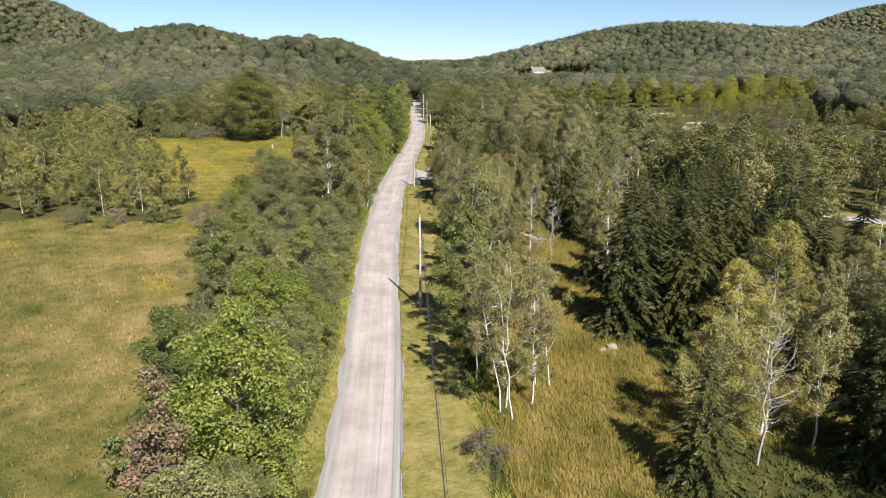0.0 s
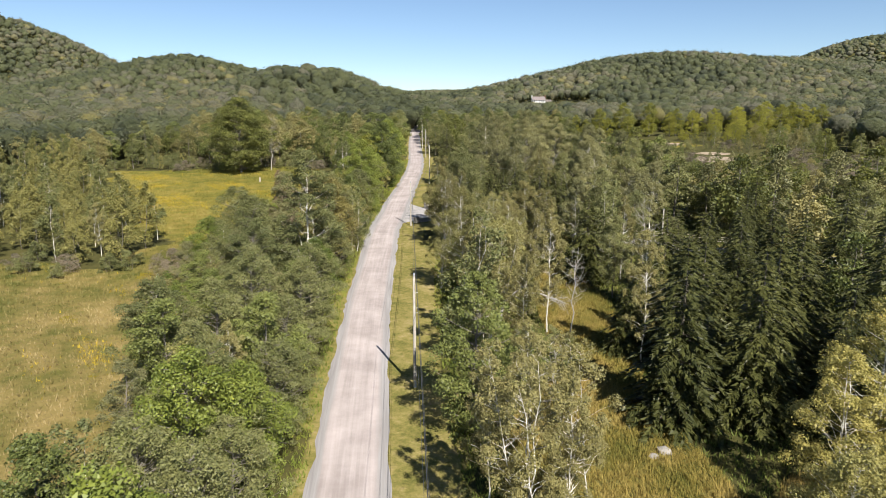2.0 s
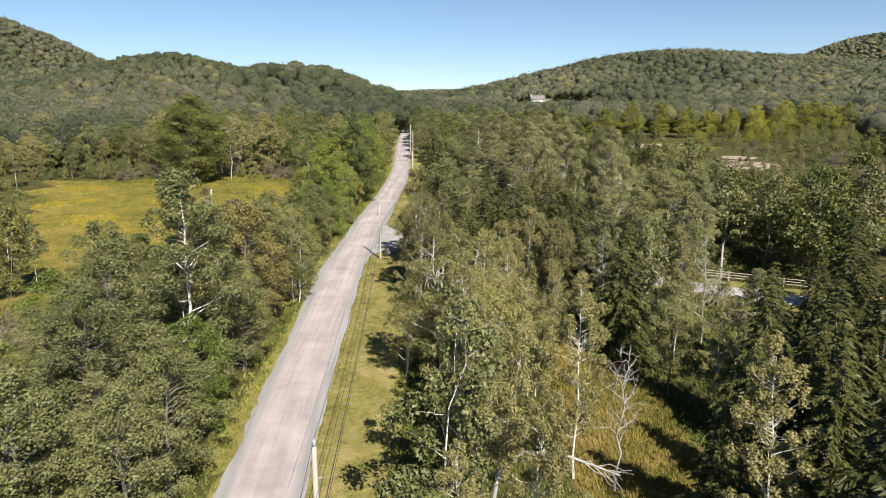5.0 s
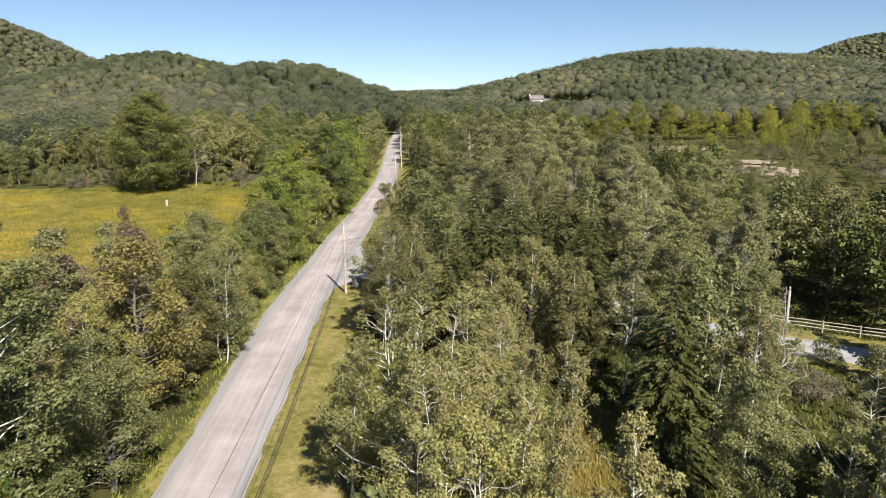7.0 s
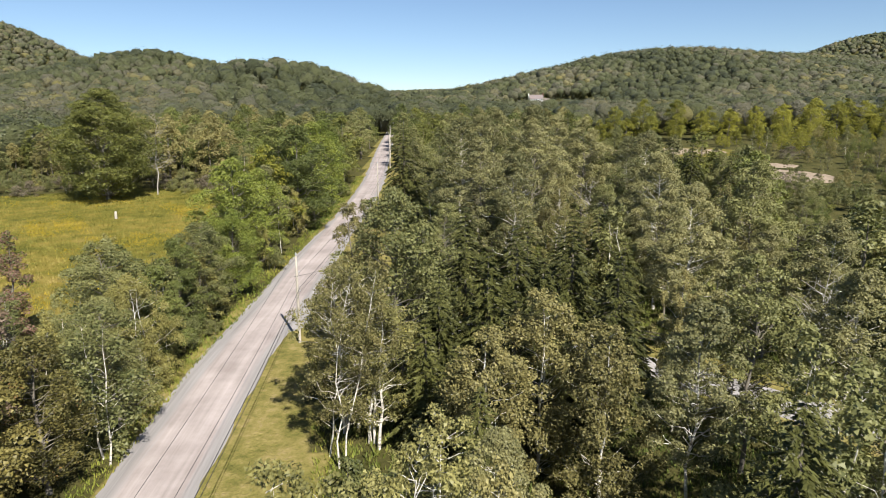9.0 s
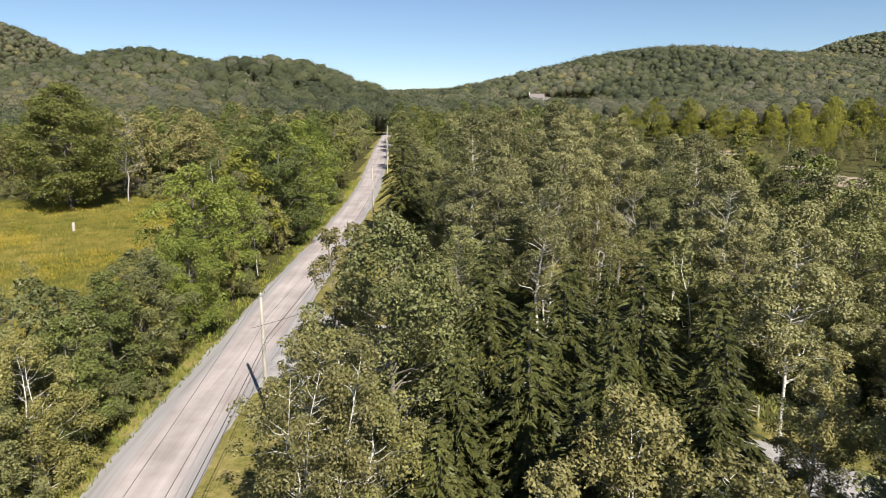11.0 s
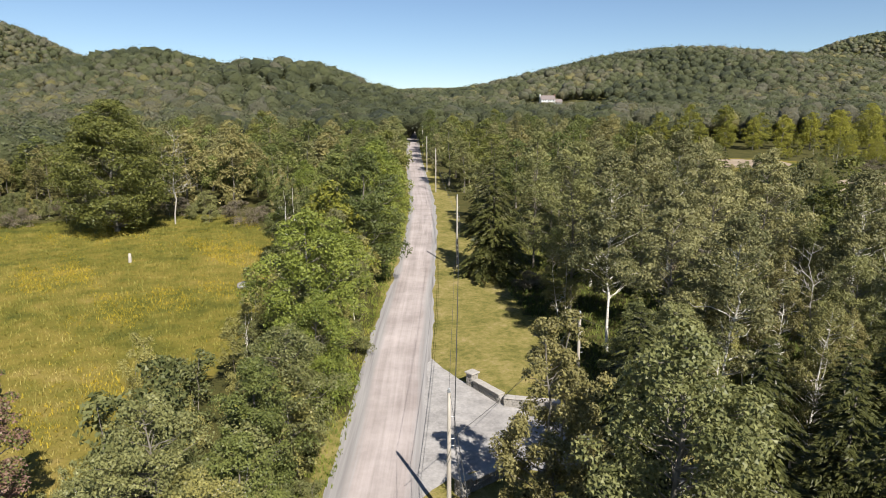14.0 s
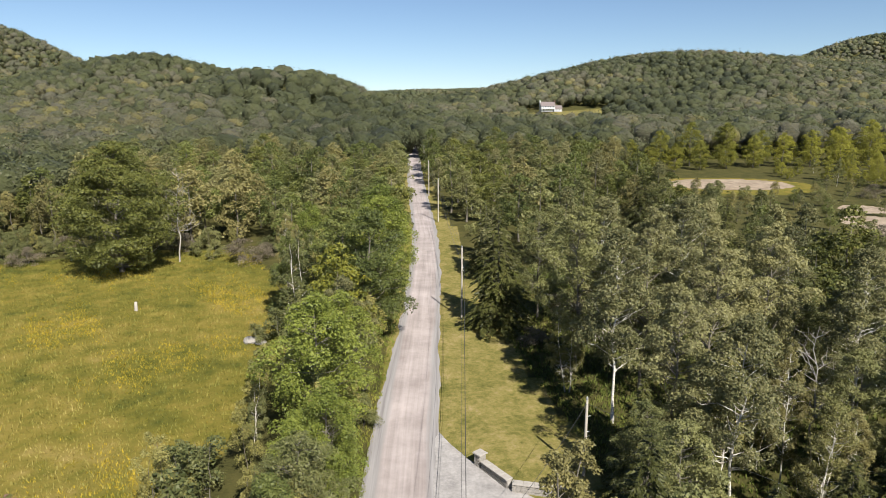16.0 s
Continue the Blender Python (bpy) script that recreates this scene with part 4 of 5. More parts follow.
# ---------- distant woods ----------
def woods(name, spots, heights, widths, leaves, size, blobs, seed, label, patterns=10):
    """Many distant crowns in one mesh: each a few rounded clumps of leaf sprays."""
    rng = np.random.default_rng(seed)
    n = len(spots)
    which, turn = rng.integers(patterns, size=n), rng.random(n) * 6.283
    z = land(spots[:, 0], spots[:, 1])
    verts, tint = [], []
    hue = np.clip(rng.normal(0.45, 0.36, n) + 0.42 * np.sin(spots[:, 0] * 0.021 + 1.7 * np.sin(spots[:, 1] * 0.013)), -0.5, 1.7)
    ico = bmesh.new()
    bmesh.ops.create_icosphere(ico, subdivisions=2 if blobs > 6 else 1, radius=1.0)
    ball, ball_f = np.array([v.co[:] for v in ico.verts]), np.array([[v.index for v in f.verts] for f in ico.faces])
    ico.free()
    core_v, core_f, core_t, base = [], [], [], 0
    for p in range(patterns):
        c = np.c_[rng.normal(size=(blobs, 2)) * 0.40, rng.uniform(-0.35, 0.35, blobs)]
        c[0] = (0, 0, 0)
        rad = rng.uniform(0.36, 0.58, blobs)
        rad[0] = 0.74
        share = rad ** 2
        idx = rng.choice(blobs, leaves, p=share / share.sum())
        d = unit(rng.normal(size=(leaves, 3)) + [0, 0, 0.55])
        spot = c[idx] + d * (rad[idx] * rng.uniform(0.86, 1.06, leaves))[:, None] * [1, 1, 0.85]
        nrm = unit(d + rng.normal(size=(leaves, 3)) * 0.24)
        tri, _ = leaf_arrays(np.zeros((leaves, 3)), nrm, 1.0, rng, 1.15)
        spot = np.repeat(spot, 3, axis=0)
        k = which == p
        cs, sn = np.cos(turn[k])[:, None], np.sin(turn[k])[:, None]
        w, h = widths[k][:, None], heights[k][:, None]
        lx, ly, lz = spot[:, 0] * w + tri[:, 0] * size, spot[:, 1] * w + tri[:, 1] * size, np.maximum(h - 0.72 * w + spot[:, 2] * w, 0.4) + tri[:, 2] * size
        verts.append(np.stack([lx * cs - ly * sn + spots[k, 0, None], lx * sn + ly * cs + spots[k, 1, None], lz + z[k, None]], -1).reshape(-1, 3))
        tint.append(np.repeat(hue[k], leaves * 3))
        lump = np.array([1 + 0.5 * noise.noise(Vector(q) * 1.9 + Vector((p * 7.0, seed, 0))) for q in ball])
        s = ball * (lump * 0.62)[:, None] * [1, 1, 0.85]
        lx, ly, lz = s[:, 0] * w, s[:, 1] * w, np.where(s[:, 2] < -0.48, 0.35, 1.0) * (h - 0.72 * w + s[:, 2] * w)
        core_v.append(np.stack([lx * cs - ly * sn + spots[k, 0, None], lx * sn + ly * cs + spots[k, 1, None], lz + z[k, None]], -1).reshape(-1, 3))
        m = int(k.sum())
        core_f.append((ball_f[None] + (base + np.arange(m) * len(ball))[:, None, None]).reshape(-1, 3))
        core_t.append(np.repeat(hue[k], len(ball)))
        base += m * len(ball)
    thing = tagged(new(name), label, "woods", kind="stuff")
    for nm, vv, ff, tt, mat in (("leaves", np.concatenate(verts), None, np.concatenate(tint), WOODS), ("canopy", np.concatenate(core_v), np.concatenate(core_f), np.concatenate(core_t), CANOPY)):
        me = raw_mesh(nm, vv, np.arange(len(vv)).reshape(-1, 3) if ff is None else ff, mat)
        me.attributes.new("tint", "FLOAT", "POINT").data.foreach_set("value", tt.astype(np.float32))
        if ff is not None:
            me.polygons.foreach_set("use_smooth", np.ones(len(me.polygons), bool))
        tagged(part(nm, me, None, thing), kind="stuff")
    return thing


def wood_spots(d0, d1, gap, seed, wide=0.85):
    """Jittered places for the crowns of the distant woods, on ground that the valley can see."""
    rng = np.random.default_rng(seed)
    xs, ys = np.meshgrid(np.arange(-d1 * wide, d1 * wide, gap), np.arange(150, d1, gap))
    p = np.c_[xs.ravel(), ys.ravel()] + rng.uniform(-0.48, 0.48, (xs.size, 2)) * gap
    r = np.hypot(p[:, 0], p[:, 1])
    p = p[(r >= d0) & (r < d1) & (np.abs(p[:, 0]) < wide * p[:, 1] + 60)]
    p = p[~in_meadow(p[:, 0], p[:, 1])]
    x, y = p.T
    keep = ~((np.abs(x - road_x(y) + 1) < 7) & (y < 350))
    keep &= ~((x > -124) & (x < -42) & (y < 172)) & ~((x > -92) & (x < -12) & (y < 300)) & ~((x > -14) & (x < 50) & (y < 330)) & ~((x >= 50) & (x < 110) & (y < 205)) & ~((x >= 50) & (x < 152) & (y < 276)) & ~((x > -128) & (x < -84) & (y < 226)) & ~((x > 52) & (x < 185) & (y > 276) & (y < 335 + 0.3 * (x - 60)))
    keep &= ~((np.abs(x - 108) < 34) & (np.abs(y - 690) < 40)) & ~((np.abs(x - 96) < 22) & (y > 600) & (y < 690))
    p = p[keep]
    if d0 > 300:
        eye = np.array([0, 90.0, 45.0])
        steps = np.linspace(0.1, 0.985, 40)
        lx = eye[0] + (p[:, :1] - eye[0]) * steps
        ly = eye[1] + (p[:, 1:] - eye[1]) * steps
        line = eye[2] + (land(p[:, 0], p[:, 1])[:, None] + 22 - eye[2]) * steps
        p = p[np.all(land(lx, ly) < line, axis=1)]
    return p


for name, d0, d1, gap, leaves, size, blobs, label in (("near_woods", 150, 420, 7.0, 380, 0.44, 8, "mixed green woodland on the valley floor"),
                                                      ("hillside_woods", 420, 900, 8.0, 122, 0.74, 7, "wooded lower slopes in mixed late-summer greens"),
                                                      ("far_woods", 900, 1700, 9.2, 42, 1.15, 6, "forest on the far hillsides"),
                                                      ("ridge_woods", 1700, 3000, 15.0, 18, 2.4, 3, "distant forested ridge under the sky")):
    spots = wood_spots(d0, d1, gap, len(name))
    g = np.random.default_rng(5 + len(name))
    grown = g.random(len(spots)) ** 1.4
    woods(name, spots, 8.5 + 6.5 * grown + g.uniform(-1, 1, len(spots)), gap * (0.46 + 0.62 * grown), leaves, size, blobs, len(name) + 3, label)


# ---------- poles and cables ----------
POLES = [(0.9, 6, 9.3), (-2.3, 63, 9.3), (-5.6, 126.0, 7.5), (-3.3, 176, 9.3), (-5.7, 236.5, 9.3), (-7.9, 270, 9.3), (-9.6, 312, 9.3), (-11.5, 365, 9.3)]


def utility_pole(x, y, h, label):
    pole = tagged(new("utility_pole"), label, "utility pole", "utility poles")
    pole.location = (x, y, float(land(x, y)))
    t = Tubes()
    t.add([(0, 0, -0.4), (0, 0, h * 0.5), (0, 0, h - 0.02), (0, 0, h)], [0.135, 0.12, 0.098, 0.08], 12)
    part("post", t.mesh("post", POLE_WOOD), None, pole)
    t = Tubes()
    t.add([(0, 0, h), (0, 0, h + 0.10), (0, 0, h + 0.22), (0, 0, h + 0.28)], [0.05, 0.09, 0.07, 0.02], 10)
    part("insulator", t.mesh("insulator", GLAZED), None, pole, "grey porcelain pin insulator")
    for z in (h - 1.35, h - 2.6, h - 3.0):
        t = Tubes()
        t.add([(0.12, 0, z), (0.30, 0, z + 0.02)], [0.03, 0.02], 6)
        part("bracket", t.mesh("bracket", STEEL), None, pole, "steel cable bracket")
    return pole


for x, y, h in POLES:
    utility_pole(x, y, h, "weathered grey wooden utility pole beside the road")


def cable(a, b, za, zb, sag, r=0.012, dx=0.0, label="black overhead cable between two poles"):
    t = Tubes()
    s = np.linspace(0, 1, 25)[:, None]
    p0 = np.array([a[0] + dx, a[1], float(land(a[0], a[1])) + za])
    p1 = np.array([b[0] + dx, b[1], float(land(b[0], b[1])) + zb])
    line = p0 + (p1 - p0) * s
    line[:, 2] -= (4 * sag * s * (1 - s))[:, 0]
    t.add(line, np.full(25, r), 5)
    return tagged(new("overhead_cable", t.mesh("overhead_cable", WIRE)), label, "cable", "overhead cables")


for a, b in zip(POLES[:-1], POLES[1:]):
    for dz, dx, sag, r in ((0.25, 0.0, 0.7, 0.010), (-1.35, 0.28, 0.8, 0.012), (-2.6, 0.28, 0.9, 0.021), (-3.0, 0.28, 0.9, 0.013)):
        cable(a, b, a[2] + dz, b[2] + dz, sag, r, dx)


# ---------- grasses and undergrowth ----------
def grass_material(name, stops, far_stops=None):
    m, nt, bsdf, node, link = nodes_of(name)
    island = node("ShaderNodeNewGeometry").outputs["Random Per Island"]
    patch, wide = noise_node(nt, 0.35, 4, 0.6), noise_node(nt, 0.045, 4, 0.6)
    f = maths(nt, "MULTIPLY_ADD", island, 0.25, maths(nt, "MULTIPLY_ADD", wide, 1.5, maths(nt, "MULTIPLY_ADD", patch, 1.0, -0.88)))
    col = ramp(nt, f, stops)
    if far_stops:
        col = mix(nt, along_field(nt), col, ramp(nt, f, far_stops))
    link(col, bsdf.inputs["Base Color"])
    bsdf.inputs["Roughness"].default_value, bsdf.inputs["Specular IOR Level"].default_value = 0.7, 0.2
    return m


MEADOW_GRASS = grass_material("meadow_grass_blades", [(0.15, (0.060, 0.070, 0.018)), (0.38, (0.120, 0.110, 0.033)), (0.62, (0.188, 0.146, 0.058)), (0.9, (0.32, 0.248, 0.115))], [(0.15, (0.080, 0.090, 0.018)), (0.4, (0.156, 0.147, 0.028)), (0.65, (0.230, 0.194, 0.046)), (0.9, (0.33, 0.26, 0.09))])
GLADE_GRASS = grass_material("golden_glade_grass", [(0.15, (0.12, 0.115, 0.022)), (0.4, (0.22, 0.175, 0.04)), (0.65, (0.32, 0.235, 0.07)), (0.9, (0.42, 0.32, 0.13))])
GOLDENROD = grass_material("goldenrod_flower_heads", [(0.2, (0.21, 0.175, 0.02)), (0.8, (0.38, 0.275, 0.025))])


def tufts(name, x, y, high, wide, blades, material, label, seed):
    """Grass and weeds: leaning pointed blades in tufts."""
    rng = np.random.default_rng(seed)
    n = len(x)
    z = land(x, y)
    foot = np.repeat(np.c_[x, y, z - 0.03], blades, axis=0)
    a = rng.random(n * blades) * 6.283
    h = np.repeat(high * rng.uniform(0.55, 1.3, n), blades) * rng.uniform(0.7, 1.2, n * blades)
    lean = np.c_[np.cos(a), np.sin(a)] * (h * rng.uniform(0.2, 0.8, n * blades))[:, None]
    b = a + rng.uniform(0.6, 2.5, n * blades)
    side = np.c_[np.cos(b), np.sin(b)] * np.repeat(wide * rng.uniform(0.7, 1.4, n), blades)[:, None]
    foot[:, :2] += rng.normal(size=(n * blades, 2)) * wide * 1.2
    zero = np.zeros((n * blades, 1))
    v = np.stack([foot + np.c_[side, zero], foot - np.c_[side, zero], foot + np.c_[lean, h[:, None]]], 1).reshape(-1, 3)
    me = raw_mesh(name, v, np.arange(len(v)).reshape(-1, 3), material)
    return tagged(new(name, me), label, "grass", kind="stuff")


def sown(count, x0, x1, y0, y1, ok, seed):
    rng = np.random.default_rng(seed)
    x, y = rng.uniform(x0, x1, count), rng.uniform(y0, y1, count)
    k = ok(x, y)
    return x[k], y[k]


def field_only(x, y):
    return in_meadow(x, y) & ~in_lawn(x, y) & (x < 0)


gx, gy = sown(150000, -100, -12, 8, 210, field_only, 40)
tufts("meadow_grass", gx, gy, 0.30, 0.045, 2, MEADOW_GRASS, "uneven straw and green meadow grass", 41)
gx, gy = sown(110000, 1, 30, 26, 102, lambda x, y: in_meadow(x, y) & ~in_lawn(x, y), 42)
tufts("glade_grass", gx, gy, 0.42, 0.022, 4, GLADE_GRASS, "tall dry golden grass in the glade", 43)


def gold_patches(x, y):
    p = np.sin(x * 0.31 + 1.3 * np.sin(y * 0.17)) + np.sin(y * 0.27 + 1.9 * np.sin(x * 0.13)) + 0.6 * np.sin(x * 0.9 + y * 0.7)
    chance = 0.30 * np.clip(p + 1.2 * np.clip((y - 120) / 40, 0, 1) - 0.9, 0.12, 2) ** 2
    return field_only(x, y) & (np.random.default_rng(7).random(len(x)) < chance)


gx, gy = sown(170000, -100, -12, 8, 208, gold_patches, 44)
tufts("goldenrod", gx, gy, 0.30, 0.04, 3, GOLDENROD, "patches of flowering yellow goldenrod", 45)


def verge_ok(x, y):
    r = road_x(y)
    return ((x < r - 2.75) & (x > r - 4.6)) | ((x > lawn_right(y) - 0.4) & (x < lawn_right(y) + 2.2) & (y < 112))


gx, gy = sown(60000, -18, 6, 20, 230, verge_ok, 46)
tufts("verge_weeds", gx, gy, 0.34, 0.04, 3, grass_material("verge_weed_leaves", [(0.2, (0.075, 0.105, 0.016)), (0.55, (0.16, 0.18, 0.03)), (0.85, (0.27, 0.24, 0.05))]), "green and yellow weeds along the verge", 47)


def undergrowth_ok(x, y):
    return ~in_meadow(x, y) & ~in_lawn(x, y) & (x > lawn_right(y)) & (drive_distance(x, y) > 3.2)


gx, gy = sown(60000, 0, 45, 26, 200, undergrowth_ok, 48)
tufts("undergrowth", gx, gy, 0.4, 0.06, 3, grass_material("undergrowth_leaves", [(0.2, (0.05, 0.07, 0.014)), (0.55, (0.11, 0.13, 0.025)), (0.85, (0.20, 0.19, 0.045))]), "ferns and weeds on the woodland floor", 49)


# ---------- stone wall at the drive ----------
STONE = plain_material("grey_field_stone", (0.20, 0.185, 0.165), (0.40, 0.37, 0.335), 6.0, 0.9, 0.6, 0.02)
MORTAR = plain_material("pale_mortar", (0.28, 0.26, 0.235), (0.38, 0.355, 0.33), 9.0, 0.95, 0.4, 0.01)
CAPSTONE = plain_material("pale_capstone", (0.28, 0.255, 0.23), (0.42, 0.39, 0.355), 5.0, 0.85, 0.3, 0.01)


def block(x, y, z, bevel=0.02, jitter=0.0, seed=0):
    """A block with rounded edges, standing on z = 0 about the origin."""
    rng = np.random.default_rng(seed)
    bm = bmesh.new()
    bmesh.ops.create_cube(bm, size=1.0)
    for v in bm.verts:
        v.co = Vector((v.co.x * x, v.co.y * y, (v.co.z + 0.5) * z)) + Vector(rng.normal(size=3) * jitter)
    if bevel:
        bmesh.ops.bevel(bm, geom=bm.edges[:], offset=bevel, segments=1, affect="EDGES")
    return bm


def stone_meshes(count, seed):
    out = []
    for k in range(count):
        me = bpy.data.meshes.new("stone")
        bm = block(1.0, 1.0, 1.0, 0.10, 0.05, seed + k)
        bm.to_mesh(me)
        bm.free()
        me.materials.append(STONE)
        out.append(me)
    return out


STONES = stone_meshes(6, 60)


def stones_on(parent, length, height, face_y, seed, rows=3):
    """Rough courses of stone, proud of the mortar."""
    rng = np.random.default_rng(seed)
    ch = height / rows
    for r in range(rows):
        x = -length / 2
        while x < length / 2 - 0.12:
            w = min(rng.uniform(0.28, 0.62), length / 2 - x)
            ob = new("stone", STONES[rng.integers(6)])
            ob.parent = parent
            ob.matrix_basis = Matrix.Translation((x + w / 2, face_y, r * ch + 0.012)) @ Matrix.Diagonal((w - 0.03, 0.13, ch - 0.028, 1))
            x += w


def wall_run(a, b, height, thick, seed):
    a, b = Vector((*a, 0)), Vector((*b, 0))
    mid, d = (a + b) / 2, b - a
    wall = tagged(new("stone_wall"), "low stone garden wall with pale capstones", "wall", "entrance walls")
    wall.matrix_basis = pose(mid.x, mid.y, float(land(mid.x, mid.y)) - 0.08, 0, 0, math.degrees(math.atan2(d.y, d.x)))
    part("core", block(d.length, thick - 0.10, height - 0.002, 0.0), MORTAR, wall)
    for side in (-1, 1):
        stones_on(wall, d.length, height, side * (thick / 2 - 0.06), seed + side)
    n = max(2, round(d.length / 0.9))
    for k in range(n):
        cap = part("capstone", block(d.length / n - 0.012, thick + 0.14, 0.10, 0.018, 0.004, seed + 9 + k), CAPSTONE, wall, "pale flat capstone")
        cap.location = (-d.length / 2 + (k + 0.5) * d.length / n, 0, height)
    return wall


def pillar(x, y, height, size, turn, seed):
    p = tagged(new("stone_pillar"), "square stone pillar ending the entrance wall", "pillar", "entrance walls")
    p.matrix_basis = pose(x, y, float(land(x, y)) - 0.08, 0, 0, turn)
    part("core", block(size - 0.12, size - 0.12, height - 0.002, 0.0), MORTAR, p)
    for k in range(4):
        face = part("face", block(size - 0.14, 0.02, height - 0.01, 0.0), MORTAR, p)
        face.matrix_basis = pose(0, 0, 0, 0, 0, 90 * k) @ pose(0, size / 2 - 0.07, 0)
        stones_on(face, size - 0.05, height, 0.0, seed + k, 4)
    cap = part("capstone", block(size + 0.16, size + 0.16, 0.13, 0.025, 0.004, seed), CAPSTONE, p, "pale square capstone")
    cap.location = (0, 0, height)
    return p


pillar(-3.35, 142.6, 1.05, 0.72, -50, 70)
wall_run((-3.1, 142.1), (-1.35, 139.4), 0.72, 0.5, 71)
wall_run((-1.2, 139.2), (2.8, 138.2), 0.72, 0.5, 74)
pillar(-4.75, 128.5, 1.05, 0.72, 38, 77)
wall_run((-4.35, 128.8), (-1.5, 130.9), 0.72, 0.5, 78)

# ---------- house on the far slope ----------
SIDING = plain_material("pale_grey_clapboard", (0.40, 0.40, 0.42), (0.50, 0.50, 0.52), 0.8, 0.7, 0.2, 0.01, stretch=(0.2, 0.2, 6))
SHINGLE = plain_material("weathered_brown_shingles", (0.13, 0.105, 0.10), (0.24, 0.20, 0.19), 2.0, 0.9, 0.4, 0.02)
BRICK = plain_material("red_brown_brick", (0.22, 0.12, 0.09), (0.34, 0.20, 0.15), 4.0, 0.9, 0.3, 0.01)
TRIM = plain_material("white_painted_wood", (0.74, 0.74, 0.72), (0.82, 0.82, 0.80), 3.0, 0.6, 0.1, 0.005)


def glass_material():
    m, nt, bsdf, node, link = nodes_of("dark_window_glass")
    bsdf.inputs["Base Color"].default_value = (0.03, 0.035, 0.045, 1)
    bsdf.inputs["Roughness"].default_value, bsdf.inputs["Specular IOR Level"].default_value = 0.05, 0.8
    return m


PANE = glass_material()


def gable_roof(length, depth, rise, over=0.5, thick=0.22):
    bm = bmesh.new()
    hl, hd = length / 2 + over, depth / 2 + over
    drop = rise * over / (depth / 2)
    prof = [(-hd, -drop), (0, rise), (hd, -drop), (hd, -drop - thick), (0, rise - thick), (-hd, -drop - thick)]
    ends = [[bm.verts.new((s * hl, y, z)) for y, z in prof] for s in (-1, 1)]
    for k in range(6):
        bm.faces.new((ends[0][k], ends[0][(k + 1) % 6], ends[1][(k + 1) % 6], ends[1][k]))
    for e in ends:
        bm.faces.new((e[0], e[1], e[4], e[5]))
        bm.faces.new((e[1], e[2], e[3], e[4]))
    bmesh.ops.recalc_face_normals(bm, faces=bm.faces[:])
    return bm


def gable_body(length, depth, eaves, rise):
    bm = bmesh.new()
    prof = [(-depth / 2, 0), (depth / 2, 0), (depth / 2, eaves), (0, eaves + rise - 0.02), (-depth / 2, eaves)]
    ends = [[bm.verts.new((s * length / 2, y, z)) for y, z in prof] for s in (-1, 1)]
    for k in range(5):
        bm.faces.new((ends[0][k], ends[0][(k + 1) % 5], ends[1][(k + 1) % 5], ends[1][k]))
    for e in ends:
        bm.faces.new(e)
    bmesh.ops.recalc_face_normals(bm, faces=bm.faces[:])
    return bm


def house(x, y, turn):
    h = tagged(new("farmhouse"), "pale two-storey farmhouse with brown shingle roof", "house")
    h.matrix_basis = pose(x, y, float(land(x, y)) + 0.3, 0, 0, turn)
    part("wall", gable_body(13.0, 8.5, 5.6, 3.4), SIDING, h)
    r = part("roof", gable_roof(13.0, 8.5, 3.4), SHINGLE, h, "weathered brown shingle roof")
    r.location = (0, 0, 5.62)
    wing = part("wing", gable_body(7.0, 7.0, 3.2, 2.6), SIDING, h, "lower side wing")
    wing.location = (10.0, 0.4, 0)
    r = part("roof", gable_roof(7.0, 7.0, 2.6), SHINGLE, h)
    r.location = (10.0, 0.4, 3.22)
    for cx in (-6.9, 6.95):
        ch = part("chimney", block(0.8, 1.3, 10.2, 0.03), BRICK if cx > 0 else TRIM, h, "tall outside chimney")
        ch.location = (cx, -0.2, 0)
    porch = part("porch_roof", block(12.0, 2.4, 0.25, 0.04), TRIM, h, "white porch roof")
    porch.location = (0, -5.4, 2.75)
    for k in range(5):
        post = part("porch_post", block(0.18, 0.18, 2.76, 0.02), TRIM, h)
        post.location = (-5.6 + 2.8 * k, -6.3, 0)
    for row, n, y0, xs in ((3.6, 5, -4.25, -4.8), (0.9, 4, -4.25, -4.4), (1.0, 2, -3.1, 8.6)):
        for k in range(n):
            w = part("window", block(1.15, 0.10, 1.6, 0.0), TRIM, h, "white framed window")
            w.location = (xs + k * (2.4 if n > 2 else 2.8), y0 - 0.03, row)
            g = part("pane", block(0.92, 0.05, 1.36, 0.0), PANE, w)
            g.location = (0, -0.035, 0.12)
    door = part("door", block(1.1, 0.10, 2.1, 0.02), PANE, h, "dark front door")
    door.location = (5.3, -4.28, 0.05)
    return h


house(101, 716, 4)

# ---------- rail fence by the drive ----------
RAIL = plain_material("weathered_rail_wood", (0.26, 0.22, 0.17), (0.48, 0.43, 0.36), 4.0, 0.9, 0.4, 0.02, stretch=(0.3, 1, 1))


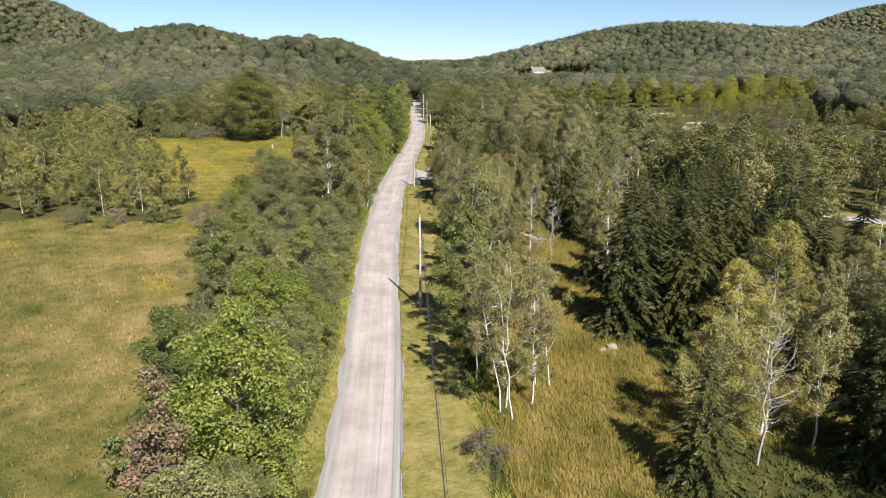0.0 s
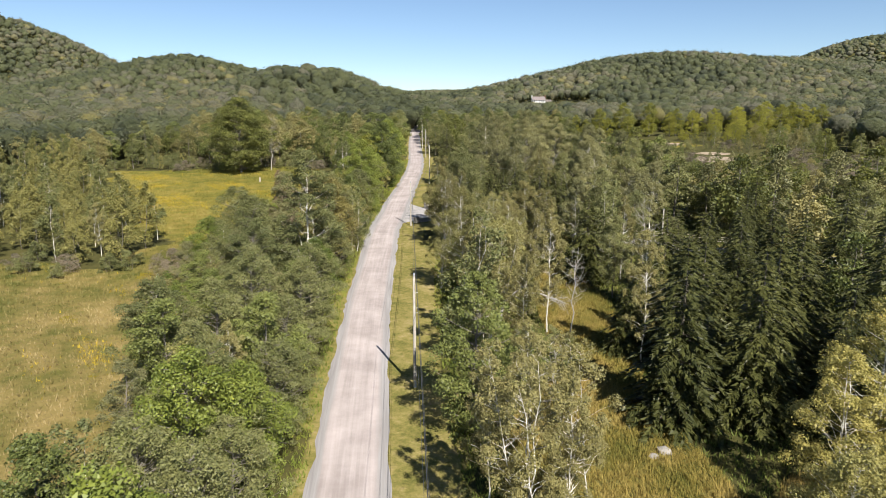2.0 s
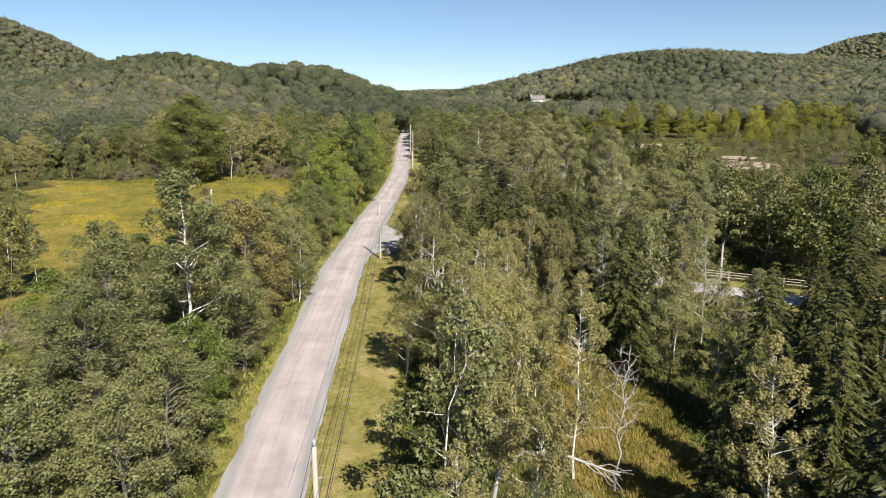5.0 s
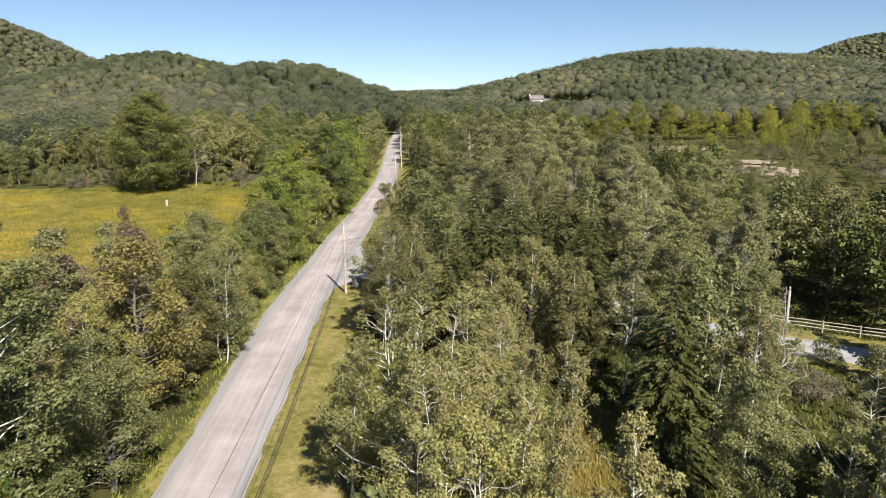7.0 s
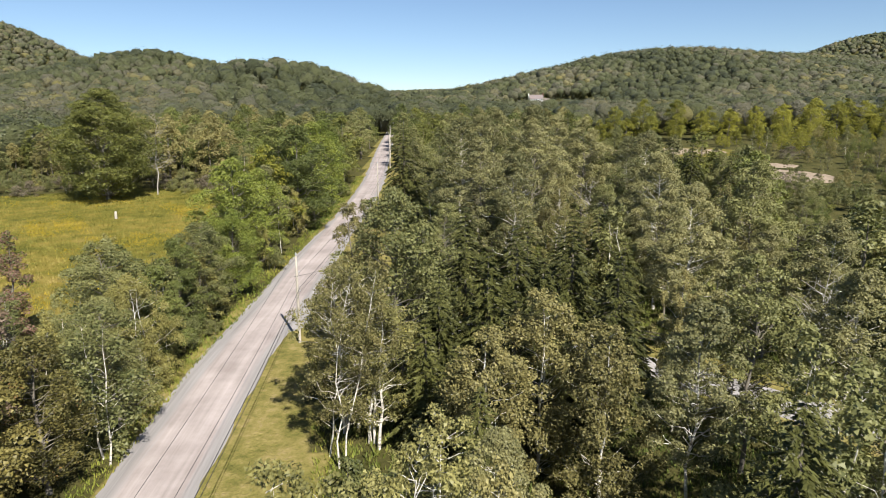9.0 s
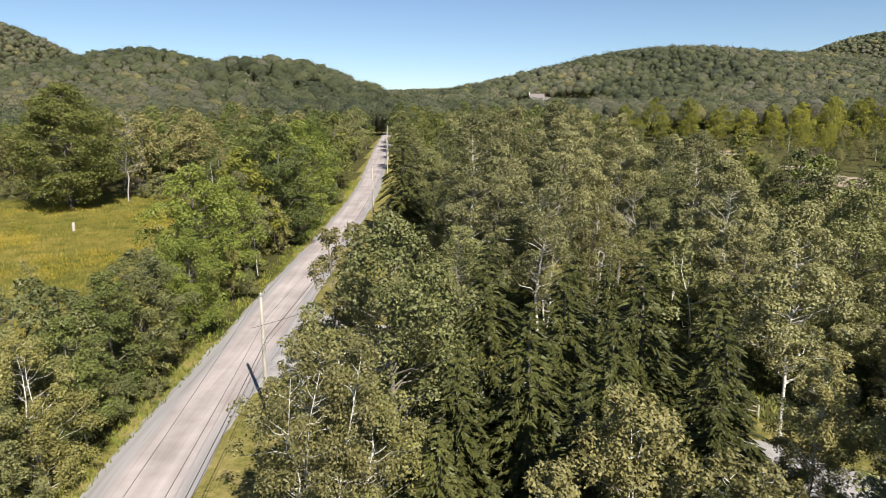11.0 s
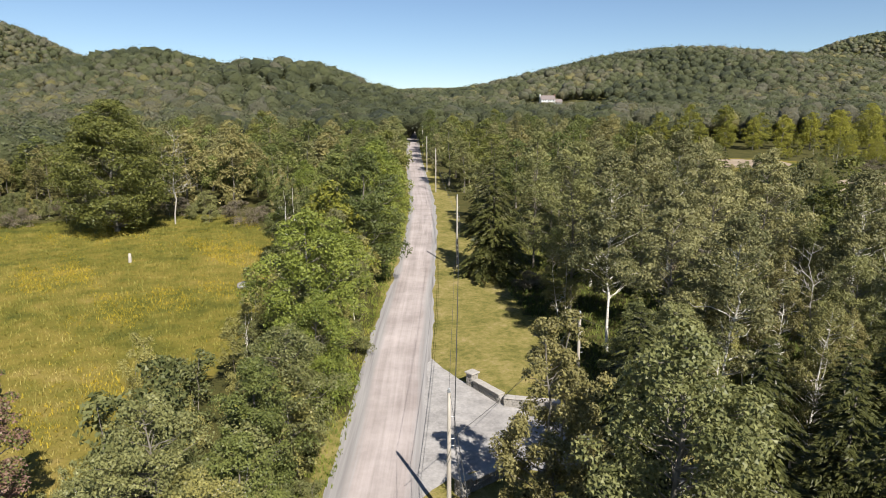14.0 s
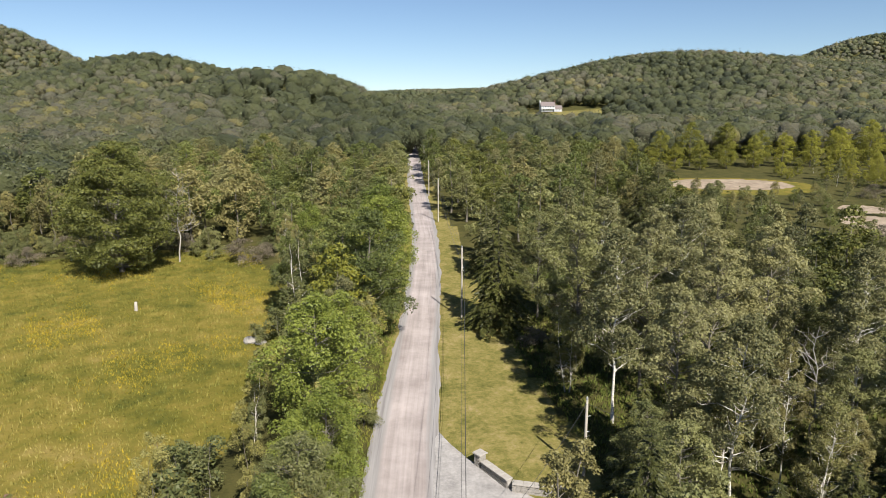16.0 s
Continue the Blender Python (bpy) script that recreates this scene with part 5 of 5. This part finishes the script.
def fence_run(points):
    f = tagged(new("rail_fence"), "weathered wooden split-rail fence beside the drive", "fence", "rail fences")
    f.location = (points[0][0], points[0][1], float(land(*points[0])))
    rel = [Vector((x, y, float(land(x, y)))) - f.location for x, y in points]
    for p in rel:
        t = Tubes()
        t.add([p + Vector((0, 0, -0.3)), p + Vector((0, 0, 0.6)), p + Vector((0, 0, 1.15))], [0.085, 0.08, 0.07], 7)
        part("post", t.mesh("post", RAIL), None, f)
    for a, b in zip(rel[:-1], rel[1:]):
        for z in (0.4, 0.72, 1.02):
            t = Tubes()
            up = Vector((0, 0, z))
            t.add([a + up, (a + b) / 2 + up + Vector((0, 0, 0.02)), b + up], [0.045, 0.055, 0.045], 6)
            part("rail", t.mesh("rail", RAIL), None, f)
    return f


fence_run([(15 + 2.6 * k, 129.8 - 1.35 * k) for k in range(5)])
fence_run([(31.5 + 2.6 * k, 117.6 - 1.3 * k) for k in range(6)])


# ---------- field stake, leaning birch, service pole ----------
def marker(x, y):
    s = tagged(new("field_marker"), "short pale weathered post standing in the meadow", "post")
    s.location = (x, y, float(land(x, y)))
    t = Tubes()
    t.add([(0, 0, -0.2), (0, 0, 0.7), (0.02, 0, 1.15), (0.02, 0, 1.25)], [0.24, 0.23, 0.2, 0.08], 8)
    part("post", t.mesh("post", POLE_WOOD), None, s)


marker(-46.7, 179.6)


def boulder(x, y, size, seed):
    rng = np.random.default_rng(seed)
    bm = bmesh.new()
    bmesh.ops.create_icosphere(bm, subdivisions=2, radius=size)
    for v in bm.verts:
        v.co *= 1 + 0.25 * noise.noise(v.co * 1.3 / size + Vector((seed, 0, 0)))
        v.co.z *= 0.55
    b = tagged(new("boulder"), "grey field boulder lying in the grass", "boulder", "boulders")
    b.location = (x, y, float(land(x, y)) + size * 0.2)
    part("rock", bm, STONE, b)


for k, (bx, by, bs) in enumerate([(-28.5, 168.5, 0.9), (-27.2, 168.0, 0.7), (14.8, 53.2, 0.5), (13.9, 52.6, 0.35)]):
    boulder(bx, by, bs, k + 1)


def leaning_stem(x, y, length, turn, rise, seed):
    rng = np.random.default_rng(seed)
    s = tagged(new("fallen_birch"), "bleached fallen birch leaning on other trees", "tree", "fallen birches")
    s.matrix_basis = pose(x, y, float(land(x, y)), 0, 0, turn)
    t = Tubes()
    line = bent((0, 0, 0.1), (length, 0, rise), rng, 7, 0.015, sag=rise * 0.32)
    t.add(line, np.linspace(0.075, 0.02, 7), 7)
    part("trunk", t.mesh("trunk", DEADWOOD), None, s)
    for k in range(10):
        p = line[3 + k % 4]
        t = Tubes()
        q = p + np.array([rng.uniform(0.3, 1.6), rng.normal() * 0.9, rng.uniform(-1.0, 0.8)])
        t.add(bent(p, q, rng, 4, 0.06), [0.03, 0.022, 0.015, 0.006], 5)
        part("limb", t.mesh("limb", DEADWOOD), None, s)


leaning_stem(27.0, 91, 9, 155, 6.0, 80)

utility_pole(4.6, 141.0, 6.3, "brown wooden service pole beside the lawn")
utility_pole(32.0, 106.6, 6.3, "wooden service pole standing among the trees")
cable((-5.5, 123.5), (4.6, 141.0), 6.4, 6.0, 0.5, 0.014, 0.0, "black service cable to the drive")
cable((4.6, 141.0), (28, 121), 6.0, 5.5, 0.8, 0.014, 0.0, "black service cable through the wood")


def bent_birch():
    """A bleached birch that bows over sideways, with twigs at its tip."""
    rng = np.random.default_rng(91)
    z = float(land(4.6, 66.4))
    tree = tagged(new("bent_birch"), "bleached birch bowed over above the glade", "tree", "fallen birches")
    line = np.array([(4.6, 66.4, z - 0.3), (4.7, 66.4, z + 3.2), (5.1, 66.4, z + 6.0), (6.2, 66.4, z + 7.0), (8.2, 66.3, z + 6.8), (10.4, 66.1, z + 6.0)])
    t = Tubes()
    t.add(line, [0.12, 0.11, 0.10, 0.09, 0.07, 0.03], 7)
    part("trunk", t.mesh("trunk", DEADWOOD), None, tree)
    for k in range(11):
        a = line[4] + (line[5] - line[4]) * rng.random()
        twig = Tubes()
        twig.add(bent(a, a + [rng.uniform(0.4, 1.5), rng.normal() * 0.5, rng.uniform(-1.2, 0.3)], rng, 4, 0.06), [0.025, 0.02, 0.012, 0.006], 4)
        part("twig", twig.mesh("twig", DEADWOOD), None, tree)


bent_birch()
